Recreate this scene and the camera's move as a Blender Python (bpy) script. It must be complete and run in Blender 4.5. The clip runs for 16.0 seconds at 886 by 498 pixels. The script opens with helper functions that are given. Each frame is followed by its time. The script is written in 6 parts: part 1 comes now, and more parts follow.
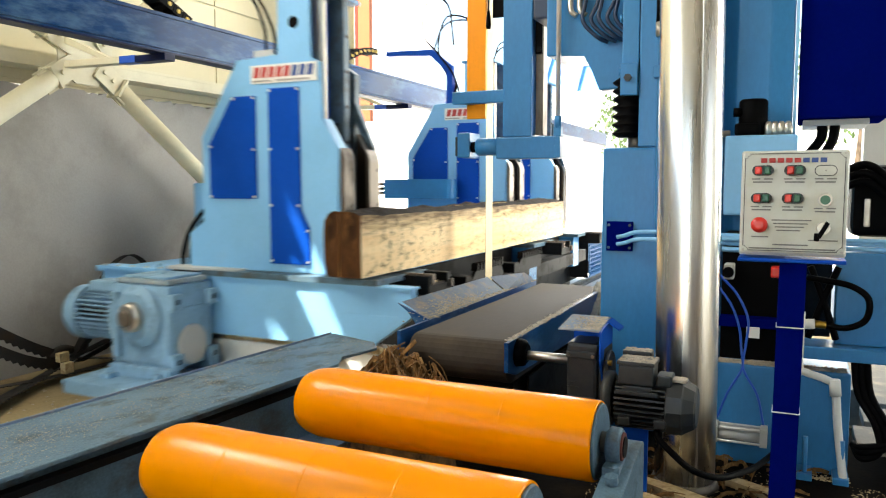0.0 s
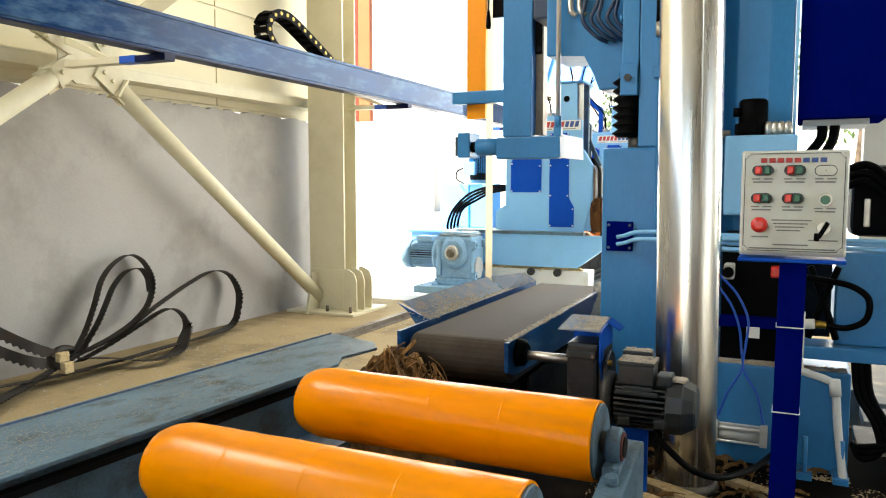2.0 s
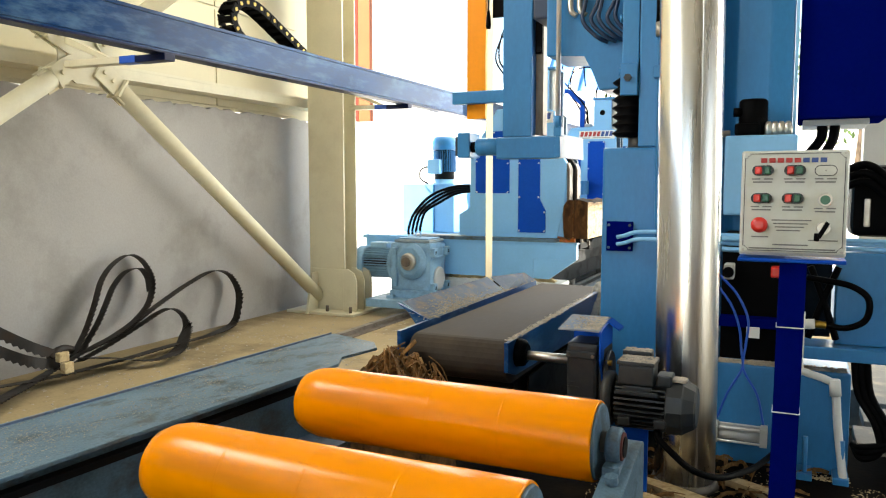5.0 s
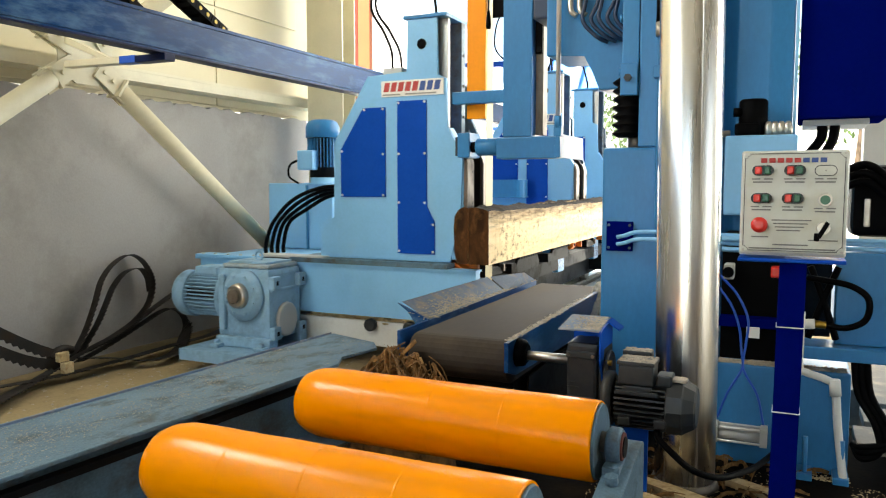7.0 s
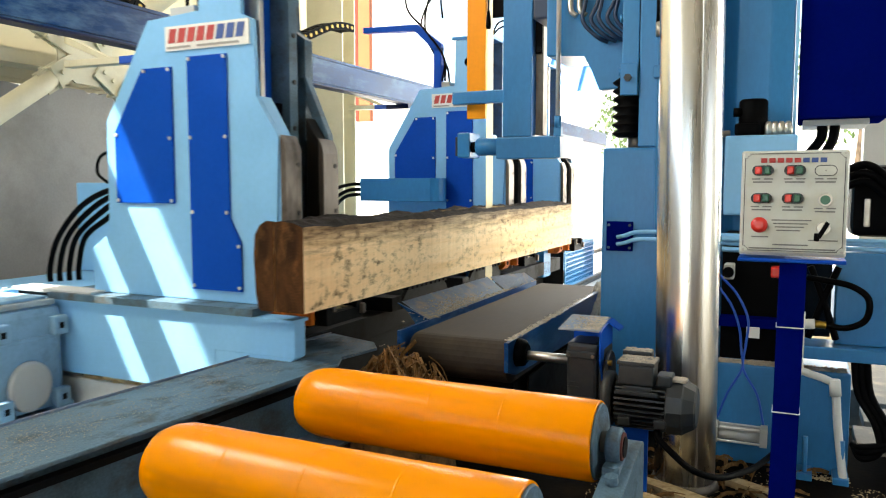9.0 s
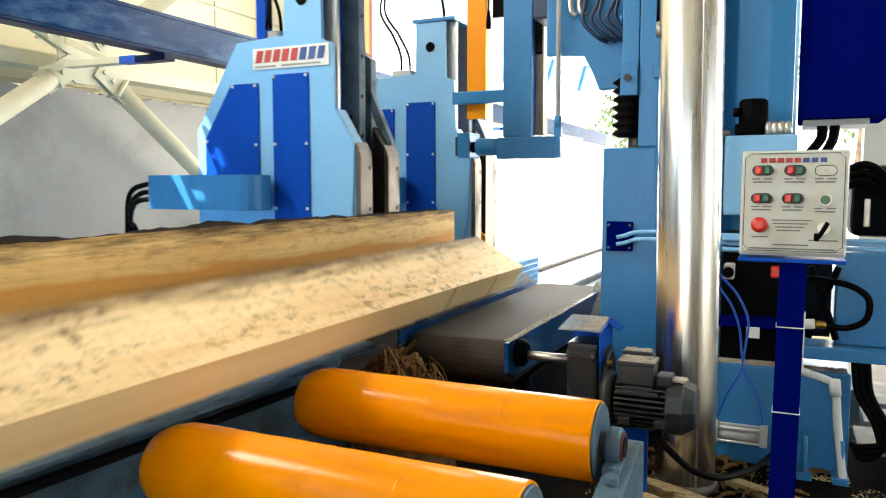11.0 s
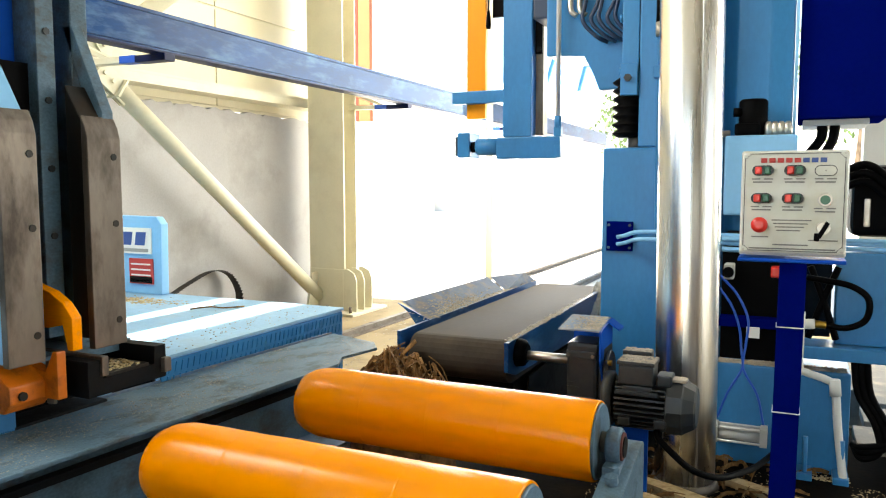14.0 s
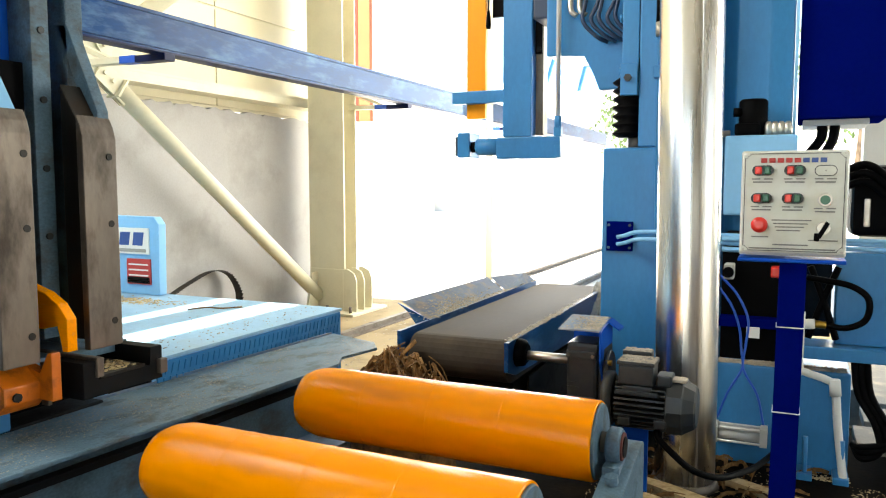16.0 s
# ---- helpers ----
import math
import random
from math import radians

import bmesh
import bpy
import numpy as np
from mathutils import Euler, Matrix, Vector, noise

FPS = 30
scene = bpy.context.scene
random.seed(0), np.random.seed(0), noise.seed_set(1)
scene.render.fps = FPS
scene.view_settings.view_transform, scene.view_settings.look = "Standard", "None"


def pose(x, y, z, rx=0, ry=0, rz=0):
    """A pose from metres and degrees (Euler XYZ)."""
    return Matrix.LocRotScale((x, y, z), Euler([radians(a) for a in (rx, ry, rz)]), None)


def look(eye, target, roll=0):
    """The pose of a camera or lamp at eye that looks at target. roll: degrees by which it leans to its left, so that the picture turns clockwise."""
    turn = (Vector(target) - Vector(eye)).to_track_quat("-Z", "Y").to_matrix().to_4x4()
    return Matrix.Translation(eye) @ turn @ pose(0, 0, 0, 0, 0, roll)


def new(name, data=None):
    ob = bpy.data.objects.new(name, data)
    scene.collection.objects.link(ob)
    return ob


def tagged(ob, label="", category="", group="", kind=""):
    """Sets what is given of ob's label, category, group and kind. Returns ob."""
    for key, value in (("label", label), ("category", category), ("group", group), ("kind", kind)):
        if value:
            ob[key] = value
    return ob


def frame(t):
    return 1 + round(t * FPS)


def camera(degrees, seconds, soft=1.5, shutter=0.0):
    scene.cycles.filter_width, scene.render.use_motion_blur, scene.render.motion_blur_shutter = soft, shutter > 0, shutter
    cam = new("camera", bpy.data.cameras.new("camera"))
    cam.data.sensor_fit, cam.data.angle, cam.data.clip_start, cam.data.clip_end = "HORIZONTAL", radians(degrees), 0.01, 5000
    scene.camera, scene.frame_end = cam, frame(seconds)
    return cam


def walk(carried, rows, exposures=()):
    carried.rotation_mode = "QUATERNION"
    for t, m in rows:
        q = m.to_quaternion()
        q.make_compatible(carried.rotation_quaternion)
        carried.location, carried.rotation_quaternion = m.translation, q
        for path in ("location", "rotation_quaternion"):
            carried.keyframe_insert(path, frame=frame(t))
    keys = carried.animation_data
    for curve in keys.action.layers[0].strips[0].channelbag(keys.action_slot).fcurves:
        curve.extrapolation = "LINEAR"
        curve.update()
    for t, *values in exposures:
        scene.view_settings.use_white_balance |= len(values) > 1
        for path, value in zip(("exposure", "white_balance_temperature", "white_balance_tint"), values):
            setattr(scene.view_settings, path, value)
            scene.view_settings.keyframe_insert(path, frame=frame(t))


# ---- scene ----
# The camera stands still beside the infeed rollers.
cam = camera(61.04, 16.0, soft=1.15, shutter=0.5)
EYE = pose(0, 0, 1.05, 90 - 4.899, 0, 24.85)
walk(cam, [(0.0, EYE), (16.0, EYE)],
     exposures=[(0.0, 2.17, 7150, 7), (1.2, 2.12, 7150, 7), (2.0, 2.01, 7150, 7), (4.2, 2.01, 7150, 7), (6.3, 2.05, 7150, 7), (7.2, 2.06, 7150, 7), (9.2, 2.14, 7150, 7), (11.3, 2.32, 7150, 7), (12.4, 2.22, 7150, 7), (13.0, 2.38, 7150, 7), (16.0, 2.42, 7150, 7)])

# ---- world and light ----
SUN_EL, SUN_AZ = 56.0, 231.0
world = bpy.data.worlds.new("sky")
scene.world = world
world.use_nodes = True
wn = world.node_tree.nodes
sky = wn.new("ShaderNodeTexSky")
sky.sky_type = "NISHITA"
sky.sun_disc = False
sky.sun_elevation, sky.sun_rotation = radians(SUN_EL), radians(SUN_AZ)
wn["Background"].inputs[1].default_value = 0.15
world.node_tree.links.new(sky.outputs[0], wn["Background"].inputs[0])
sun = new("sun", bpy.data.lights.new("sun", "SUN"))
sun.data.energy, sun.data.angle, sun.data.color = 5.0, radians(0.5), (1.0, 0.95, 0.88)
sun.matrix_basis = look((0, 0, 0), (1.0, 0.80, -1.90))


def area_light(name, m, sx, sy, power, color):
    lamp = bpy.data.lights.new(name, "AREA")
    lamp.shape, lamp.size, lamp.size_y, lamp.energy, lamp.color = "RECTANGLE", sx, sy, power, color
    ob = new(name, lamp)
    ob.matrix_basis = m
    return ob


DAY = (1.0, 0.97, 0.90)
area_light("daylight_far_opening", look((1.2, 6.1, 2.4), (0.8, 0, 0.9)), 8.6, 4.4, 160, DAY)
# Three unseen fill lamps, added to brighten machines, headblock fronts and duct.
area_light("fill_rear", look((-1.6, -6.9, 2.1), (-2.2, 3, 1.0)), 3.0, 4.0, 4.5, DAY)
area_light("fill_west_wall", look((-3.80, 0.7, 3.8), (-1.8, 3.4, 0.9)), 1.8, 0.86, 30, DAY)
area_light("fill_east", look((6.1, 1.2, 1.9), (-2, 2.2, 1.5)), 3.2, 3.6, 6.5, DAY)

# ---- materials ----
MATS = {}


def rgb(h):
    c = [int(h[i:i + 2], 16) / 255 for i in (0, 2, 4)]
    return tuple(x / 12.92 if x <= 0.04045 else ((x + 0.055) / 1.055) ** 2.4 for x in c)


def material(name, base, rough=0.5, metal=0.0, var=0.12, scale=6.0, grain=60.0, bump=0.05, dirt=None, dirt_amt=0.0,
             dirt_scale=3.0, spec=0.5, stretch=(1, 1, 1), coat=0.0, per_object=0.0):
    """Base colour with a broad and a fine variation, stains with their own shape, and a fine relief."""
    m = bpy.data.materials.new(name)
    m.use_nodes = True
    nt = m.node_tree
    N, L = nt.nodes, nt.links
    b = N["Principled BSDF"]
    b.inputs["Roughness"].default_value, b.inputs["Metallic"].default_value = rough, metal
    b.inputs["Specular IOR Level"].default_value = spec
    b.inputs["Coat Weight"].default_value = coat
    b.inputs["Coat Roughness"].default_value = 0.15
    tc, mp = N.new("ShaderNodeTexCoord"), N.new("ShaderNodeMapping")
    mp.inputs["Scale"].default_value = stretch
    L.new(tc.outputs["Object"], mp.inputs[0])
    n1, n2 = N.new("ShaderNodeTexNoise"), N.new("ShaderNodeTexNoise")
    for n, s, d in ((n1, scale, 5), (n2, grain, 3)):
        n.inputs["Scale"].default_value, n.inputs["Detail"].default_value = s, d
        L.new(mp.outputs[0], n.inputs["Vector"])
    add = N.new("ShaderNodeMath")
    add.operation = "MULTIPLY_ADD"
    add.inputs[1].default_value = 0.6
    L.new(n1.outputs[0], add.inputs[0])
    half = N.new("ShaderNodeMath")
    half.operation = "MULTIPLY"
    half.inputs[1].default_value = 0.4
    L.new(n2.outputs[0], half.inputs[0])
    L.new(half.outputs[0], add.inputs[2])
    ramp = N.new("ShaderNodeMapRange")
    ramp.inputs[1].default_value, ramp.inputs[2].default_value = 0.3, 0.7
    ramp.inputs[3].default_value, ramp.inputs[4].default_value = 1 - var, 1 + var
    L.new(add.outputs[0], ramp.inputs[0])
    hsv = N.new("ShaderNodeHueSaturation")
    hsv.inputs["Color"].default_value = (*base, 1)
    val = ramp.outputs[0]
    if per_object:
        oi, mr, mu = N.new("ShaderNodeObjectInfo"), N.new("ShaderNodeMapRange"), N.new("ShaderNodeMath")
        mr.inputs[3].default_value, mr.inputs[4].default_value = 1 - per_object, 1 + per_object
        mu.operation = "MULTIPLY"
        L.new(oi.outputs["Random"], mr.inputs[0])
        L.new(mr.outputs[0], mu.inputs[0])
        L.new(val, mu.inputs[1])
        val = mu.outputs[0]
    L.new(val, hsv.inputs["Value"])
    color = hsv.outputs[0]
    if dirt:
        n3, mr3, mix = N.new("ShaderNodeTexNoise"), N.new("ShaderNodeMapRange"), N.new("ShaderNodeMix")
        n3.inputs["Scale"].default_value, n3.inputs["Detail"].default_value, n3.inputs["Roughness"].default_value = dirt_scale, 8, 0.65
        L.new(mp.outputs[0], n3.inputs["Vector"])
        mr3.inputs[1].default_value, mr3.inputs[2].default_value = 0.5, 0.68
        mr3.inputs[4].default_value = dirt_amt
        L.new(n3.outputs[0], mr3.inputs[0])
        mix.data_type = "RGBA"
        mix.inputs[7].default_value = (*dirt, 1)
        L.new(mr3.outputs[0], mix.inputs[0])
        L.new(color, mix.inputs[6])
        color = mix.outputs[2]
        rr = N.new("ShaderNodeMapRange")
        rr.inputs[3].default_value, rr.inputs[4].default_value = rough, min(1, rough + 0.35)
        L.new(mr3.outputs[0], rr.inputs[0])
        L.new(rr.outputs[0], b.inputs["Roughness"])
    L.new(color, b.inputs["Base Color"])
    if bump:
        bp = N.new("ShaderNodeBump")
        bp.inputs["Strength"].default_value, bp.inputs["Distance"].default_value = bump, 0.01
        L.new(add.outputs[0], bp.inputs["Height"])
        L.new(bp.outputs[0], b.inputs["Normal"])
    MATS[name] = m
    return m


M_LIGHT = material("light_blue_paint", rgb("7fb9e4"), 0.38, var=0.07, dirt=rgb("8aa6b8"), dirt_amt=0.25, bump=0.03, spec=0.3)
M_DECK = material("dusty_light_blue_paint", rgb("86aecb"), 0.5, var=0.14, scale=5, dirt=rgb("98a6ad"), dirt_amt=0.6, dirt_scale=5, bump=0.05, spec=0.3)
M_MACH = material("machine_blue_paint", rgb("2f78ae"), 0.33, var=0.12, dirt=rgb("2b5c80"), dirt_amt=0.45, stretch=(1, 1, 0.45), bump=0.03, spec=0.3)
M_DARK = material("dark_blue_paint", (0.001, 0.062, 0.40), 0.4, var=0.1, dirt=rgb("1a4fa0"), dirt_amt=0.25, bump=0.03, spec=0.08)
M_NAVY = material("navy_blue_paint", (0.0002, 0.0035, 0.105), 0.5, var=0.1, bump=0.03, spec=0.0)
# Pale patches mix dirt with dull reflections put into the colour.
M_BEAM = material("beam_blue_paint", (0.002, 0.042, 0.15), 0.28, var=0.3, dirt=rgb("7ba3bd"), dirt_amt=0.3, dirt_scale=9, stretch=(1, 0.45, 1.6), bump=0.03, spec=0.16)
M_ORANGE = material("orange_paint", rgb("ff9802"), 0.2, var=0.10, scale=4, dirt=rgb("a85c0c"), dirt_amt=0.5, dirt_scale=4, stretch=(0.5, 5, 5), bump=0.02, spec=0.2)
# Orange paint with the lower dogs' shade put into a darker brown tone.
M_DOG = material("shaded_orange_paint", rgb("c46408"), 0.4, var=0.2, dirt=rgb("3a2410"), dirt_amt=0.7, dirt_scale=14, bump=0.06)
M_YELLOW = material("yellow_orange_paint", (0.93, 0.31, 0.002), 0.45, var=0.06, spec=0.2)
M_STEEL = material("bright_rolled_steel", rgb("b9b4ab"), 0.36, metal=0.9, var=0.1, dirt=rgb("8a7a60"), dirt_amt=0.35, dirt_scale=6, bump=0.03)
M_PIPE = material("stainless_duct", rgb("e2e0db"), 0.24, metal=1.0, var=0.16, scale=9, grain=45, dirt=rgb("8d7350"), dirt_amt=0.55, dirt_scale=4, stretch=(1.6, 1.6, 0.10), bump=0.02, spec=0.8)
M_WORN = material("worn_steel", rgb("756c62"), 0.48, metal=0.6, var=0.2, dirt=rgb("463a30"), dirt_amt=0.6, dirt_scale=9, stretch=(1, 1, 0.4), bump=0.08)
M_GEAR = material("grey_blue_gear_paint", rgb("82a8c4"), 0.42, var=0.14, scale=9, dirt=rgb("5b6f7c"), dirt_amt=0.6, dirt_scale=8, bump=0.06, spec=0.3)
M_LID = material("dusty_gear_lid", rgb("8f9fa8"), 0.7, var=0.2, scale=12, dirt=rgb("b3aa98"), dirt_amt=0.8, dirt_scale=9, bump=0.15, spec=0.2)
M_KNEE = material("brown_worn_steel", rgb("6a6057"), 0.45, metal=0.6, var=0.22, dirt=rgb("2c241d"), dirt_amt=0.7, dirt_scale=9, stretch=(1, 1, 0.4), bump=0.08)
M_BLADE = material("saw_blade_steel", rgb("8f8058"), 0.45, metal=0.35, var=0.2, stretch=(1, 1, 0.3), bump=0.0)
# Brown of the old blades, also shade put into knee and motor body.
M_OLDBLADE = material("old_blade_and_shade_brown", rgb("1c1712"), 0.55, metal=0.4, var=0.3, dirt=rgb("3a2a1c"), dirt_amt=0.6, dirt_scale=9)
M_GREYM = material("dark_grey_motor_paint", rgb("24292c"), 0.42, var=0.2, dirt=rgb("4a463e"), dirt_amt=0.45, dirt_scale=8, spec=0.4)
# Black rubber, also the colour of boxes that stand for deep shade.
M_BLACK = material("black_rubber_and_shade", rgb("040405"), 0.6, var=0.2, spec=0.05)
M_BELT = material("rubber_conveyor_belt", rgb("332c26"), 0.75, var=0.18, scale=3, dirt=rgb("50483d"), dirt_amt=0.5, dirt_scale=4, stretch=(1, 0.4, 1), bump=0.1, spec=0.25)
M_RAIL = material("grey_blue_channel", rgb("4f6a7c"), 0.42, var=0.4, scale=9, grain=170, dirt=rgb("4a463a"), dirt_amt=0.85, dirt_scale=11, stretch=(1, 0.6, 1), bump=0.3, spec=0.3)
M_DUSTY = material("dust_covered_blue_steel", rgb("5e6f86"), 0.6, var=0.2, dirt=rgb("9a8d7c"), dirt_amt=0.9, dirt_scale=12, bump=0.1)
M_FLOOR = material("dusty_concrete_floor", rgb("94825f"), 0.9, var=0.2, scale=3, grain=60, dirt=rgb("5e4f38"), dirt_amt=0.75, dirt_scale=1.7, bump=0.25)
M_SLAB = material("dusty_grey_concrete", rgb("6f6b64"), 0.9, var=0.2, scale=8, grain=90, dirt=rgb("a59a84"), dirt_amt=0.6, dirt_scale=9, bump=0.25)
M_PIT = material("dark_pit_floor", rgb("0d0a08"), 0.85, var=0.35, scale=4, dirt=rgb("2c2318"), dirt_amt=0.5, dirt_scale=5, bump=0.3, spec=0.05)
M_WALL = material("grey_cement_render", rgb("a19e9b"), 0.92, var=0.10, scale=2.2, grain=90, dirt=rgb("7f7a74"), dirt_amt=0.6, dirt_scale=1.6, bump=0.18)
M_CLAD = material("cream_wall_cladding", rgb("cbc2a3"), 0.55, var=0.03, bump=0.02)
M_CREAM = material("cream_painted_steel", rgb("cfc8ad"), 0.5, var=0.05, dirt=rgb("a89c7c"), dirt_amt=0.25, dirt_scale=4, bump=0.03)
M_CEIL = material("grey_roof_sheet", rgb("a09e95"), 0.7, var=0.06)
M_HALL = material("grey_hall_wall", rgb("7b776e"), 0.8, var=0.08)
M_OUT = material("pale_outdoor_concrete", rgb("d8d4ca"), 0.9, var=0.06, scale=0.5)
M_REDBR = material("red_brown_paint", rgb("7c2a10"), 0.5, var=0.08)
M_SALMON = material("pale_orange_paint", rgb("b9653a"), 0.6, var=0.08)
M_RUST = material("rusty_seal", rgb("5a241c"), 0.7, var=0.3)
M_DUST = material("sawdust", rgb("a0978a"), 0.95, var=0.35, scale=30, grain=200, bump=0.4)
M_BARK = material("shredded_bark", rgb("7a5a36"), 0.85, var=0.75, scale=22, grain=110, dirt=rgb("1c1108"), dirt_amt=0.8, dirt_scale=16, bump=0.4, spec=0.2)
M_WHITE = material("white_plate", rgb("e2e0da"), 0.5, var=0.02)
M_RED = material("red_plastic", rgb("d02a22"), 0.3, var=0.03)
M_GREEN = material("green_plastic", rgb("1f5c45"), 0.35, var=0.03)
M_LOGOR = material("red_print", rgb("b53a36"), 0.6, var=0.02)
M_LOGOB = material("blue_print", rgb("34508c"), 0.6, var=0.02)
M_PRINT = material("grey_print", rgb("97958f"), 0.6, var=0.02)
M_INK = material("dark_print", rgb("3c3c3e"), 0.6, var=0.02)
M_CAPTION = material("caption_print", rgb("75746f"), 0.6, var=0.05)
M_CREAMP = material("panel_face_plate", rgb("c9cabf"), 0.45, var=0.04, dirt=rgb("b5a87f"), dirt_amt=0.3, dirt_scale=9)
M_GREYC = material("grey_wall_panel", rgb("b9bab8"), 0.7, var=0.04)
M_SILL = material("pale_grey_sill_paint", rgb("d2d3cf"), 0.6, var=0.08, dirt=rgb("a59f90"), dirt_amt=0.4, dirt_scale=6)
M_BRASS = material("brass", rgb("b08a3c"), 0.3, metal=1.0, var=0.05)
M_INKBLUE = material("near_black_blue", (0.0008, 0.006, 0.045), 0.4, var=0.15, bump=0.03, spec=0.15)
# Deep blue of the head's hoses, and of the shade put behind them.
M_NAVYD = material("deep_blue_paint_and_shade", rgb("0c2746"), 0.45, var=0.1)
M_OUTW = material("white_outdoor_render", rgb("e6e4de"), 0.85, var=0.04, scale=1.0)
M_BLUEROOF = material("bright_blue_sheet", rgb("3f86d6"), 0.45, var=0.15, scale=1.5)
M_LEAF = material("green_leaves", (0.07, 0.12, 0.03), 0.6, var=0.4, scale=2)
M_TRUNK = material("tree_bark", rgb("5a4a3a"), 0.9, var=0.3)
# Near-black: oily steel, and shade put into parts under bed and log.
M_OILY = material("oily_and_shaded_steel", rgb("0d0f12"), 0.6, var=0.3, dirt=rgb("1f1811"), dirt_amt=0.7, dirt_scale=6, bump=0.1, spec=0.1)
M_CHROME = material("chromed_rod", rgb("e0dfdb"), 0.3, metal=0.5, var=0.03, bump=0.0)
M_STUD = material("yellow_plastic_stud", rgb("d9b23a"), 0.5, var=0.05)
M_PVC = material("white_plastic_pipe", rgb("d9d8d2"), 0.4, var=0.04)
M_AIR = material("blue_air_hose", rgb("1550b8"), 0.4, var=0.05)


def wood(name, base, dark, rough=0.7, stretch=(14, 1.2, 14), streak=0.5, stain=None, stain_amt=0.0, stain_scale=(9, 6, 16), patchy=False, saw=0.0):
    m = bpy.data.materials.new(name)
    m.use_nodes = True
    N, L = m.node_tree.nodes, m.node_tree.links
    b = N["Principled BSDF"]
    b.inputs["Roughness"].default_value, b.inputs["Specular IOR Level"].default_value = rough, 0.15
    tc, mp = N.new("ShaderNodeTexCoord"), N.new("ShaderNodeMapping")
    mp.inputs["Scale"].default_value = stretch
    L.new(tc.outputs["Object"], mp.inputs[0])
    n = N.new("ShaderNodeTexNoise")
    n.inputs["Scale"].default_value, n.inputs["Detail"].default_value, n.inputs["Roughness"].default_value = 1.0, 7, 0.6
    n.inputs["Distortion"].default_value = 0.6
    L.new(mp.outputs[0], n.inputs["Vector"])
    mr = N.new("ShaderNodeMapRange")
    mr.inputs[1].default_value, mr.inputs[2].default_value, mr.inputs[4].default_value = 0.42, 0.72, streak
    L.new(n.outputs[0], mr.inputs[0])
    mix = N.new("ShaderNodeMix")
    mix.data_type = "RGBA"
    mix.inputs[6].default_value, mix.inputs[7].default_value = (*base, 1), (*dark, 1)
    L.new(mr.outputs[0], mix.inputs[0])
    color = mix.outputs[2]
    if stain:
        n2, mr2, mix2, mp2 = N.new("ShaderNodeTexNoise"), N.new("ShaderNodeMapRange"), N.new("ShaderNodeMix"), N.new("ShaderNodeMapping")
        mp2.inputs["Scale"].default_value = stain_scale
        L.new(tc.outputs["Object"], mp2.inputs[0])
        L.new(mp2.outputs[0], n2.inputs["Vector"])
        n2.inputs["Scale"].default_value, n2.inputs["Detail"].default_value, n2.inputs["Roughness"].default_value = 2.2, 9, 0.7
        mr2.inputs[1].default_value, mr2.inputs[2].default_value, mr2.inputs[4].default_value = 0.50, 0.66, stain_amt
        L.new(n2.outputs[0], mr2.inputs[0])
        mix2.data_type = "RGBA"
        mix2.inputs[7].default_value = (*stain, 1)
        fac = mr2.outputs[0]
        if patchy:
            # stains gather in clouds along the face
            mp4, n4, mr4, mu4 = N.new("ShaderNodeMapping"), N.new("ShaderNodeTexNoise"), N.new("ShaderNodeMapRange"), N.new("ShaderNodeMath")
            mp4.inputs["Scale"].default_value, mp4.inputs["Location"].default_value = (2, 1.3, 4.5), (0.4, 0.35, 0.1)
            n4.inputs["Scale"].default_value, n4.inputs["Detail"].default_value = 1.6, 4
            mr4.inputs[1].default_value, mr4.inputs[2].default_value = 0.38, 0.58
            mu4.operation = "MULTIPLY"
            L.new(tc.outputs["Object"], mp4.inputs[0])
            L.new(mp4.outputs[0], n4.inputs["Vector"])
            L.new(n4.outputs[0], mr4.inputs[0])
            L.new(mr4.outputs[0], mu4.inputs[0])
            L.new(fac, mu4.inputs[1])
            fac = mu4.outputs[0]
        L.new(fac, mix2.inputs[0])
        L.new(color, mix2.inputs[6])
        color = mix2.outputs[2]
    if saw:
        # fine upright marks left by the saw
        mp5, n5, mr5, hs = N.new("ShaderNodeMapping"), N.new("ShaderNodeTexNoise"), N.new("ShaderNodeMapRange"), N.new("ShaderNodeHueSaturation")
        mp5.inputs["Scale"].default_value = (1, 70, 2.5)
        n5.inputs["Scale"].default_value, n5.inputs["Detail"].default_value = 1.0, 3
        mr5.inputs[1].default_value, mr5.inputs[2].default_value, mr5.inputs[3].default_value, mr5.inputs[4].default_value = 0.35, 0.65, 1 - saw, 1 + saw
        L.new(tc.outputs["Object"], mp5.inputs[0])
        L.new(mp5.outputs[0], n5.inputs["Vector"])
        L.new(n5.outputs[0], mr5.inputs[0])
        L.new(mr5.outputs[0], hs.inputs["Value"])
        L.new(color, hs.inputs["Color"])
        color = hs.outputs[0]
    L.new(color, b.inputs["Base Color"])
    bp = N.new("ShaderNodeBump")
    bp.inputs["Strength"].default_value, bp.inputs["Distance"].default_value = 0.15, 0.01
    L.new(n.outputs[0], bp.inputs["Height"])
    L.new(bp.outputs[0], b.inputs["Normal"])
    return m


M_SAWN = wood("sawn_pine", rgb("efd2a4"), rgb("cf9c5a"), stretch=(16, 0.8, 13), streak=0.6, stain=rgb("3f2a14"), stain_amt=0.9, stain_scale=(9, 8, 16), patchy=True, saw=0.05)
M_FRESH = wood("fresh_cut_pine", rgb("e6c283"), rgb("bd8038"), stretch=(16, 0.5, 16), streak=0.75, stain=rgb("5a3a20"), stain_amt=0.3)
N, L = M_FRESH.node_tree.nodes, M_FRESH.node_tree.links
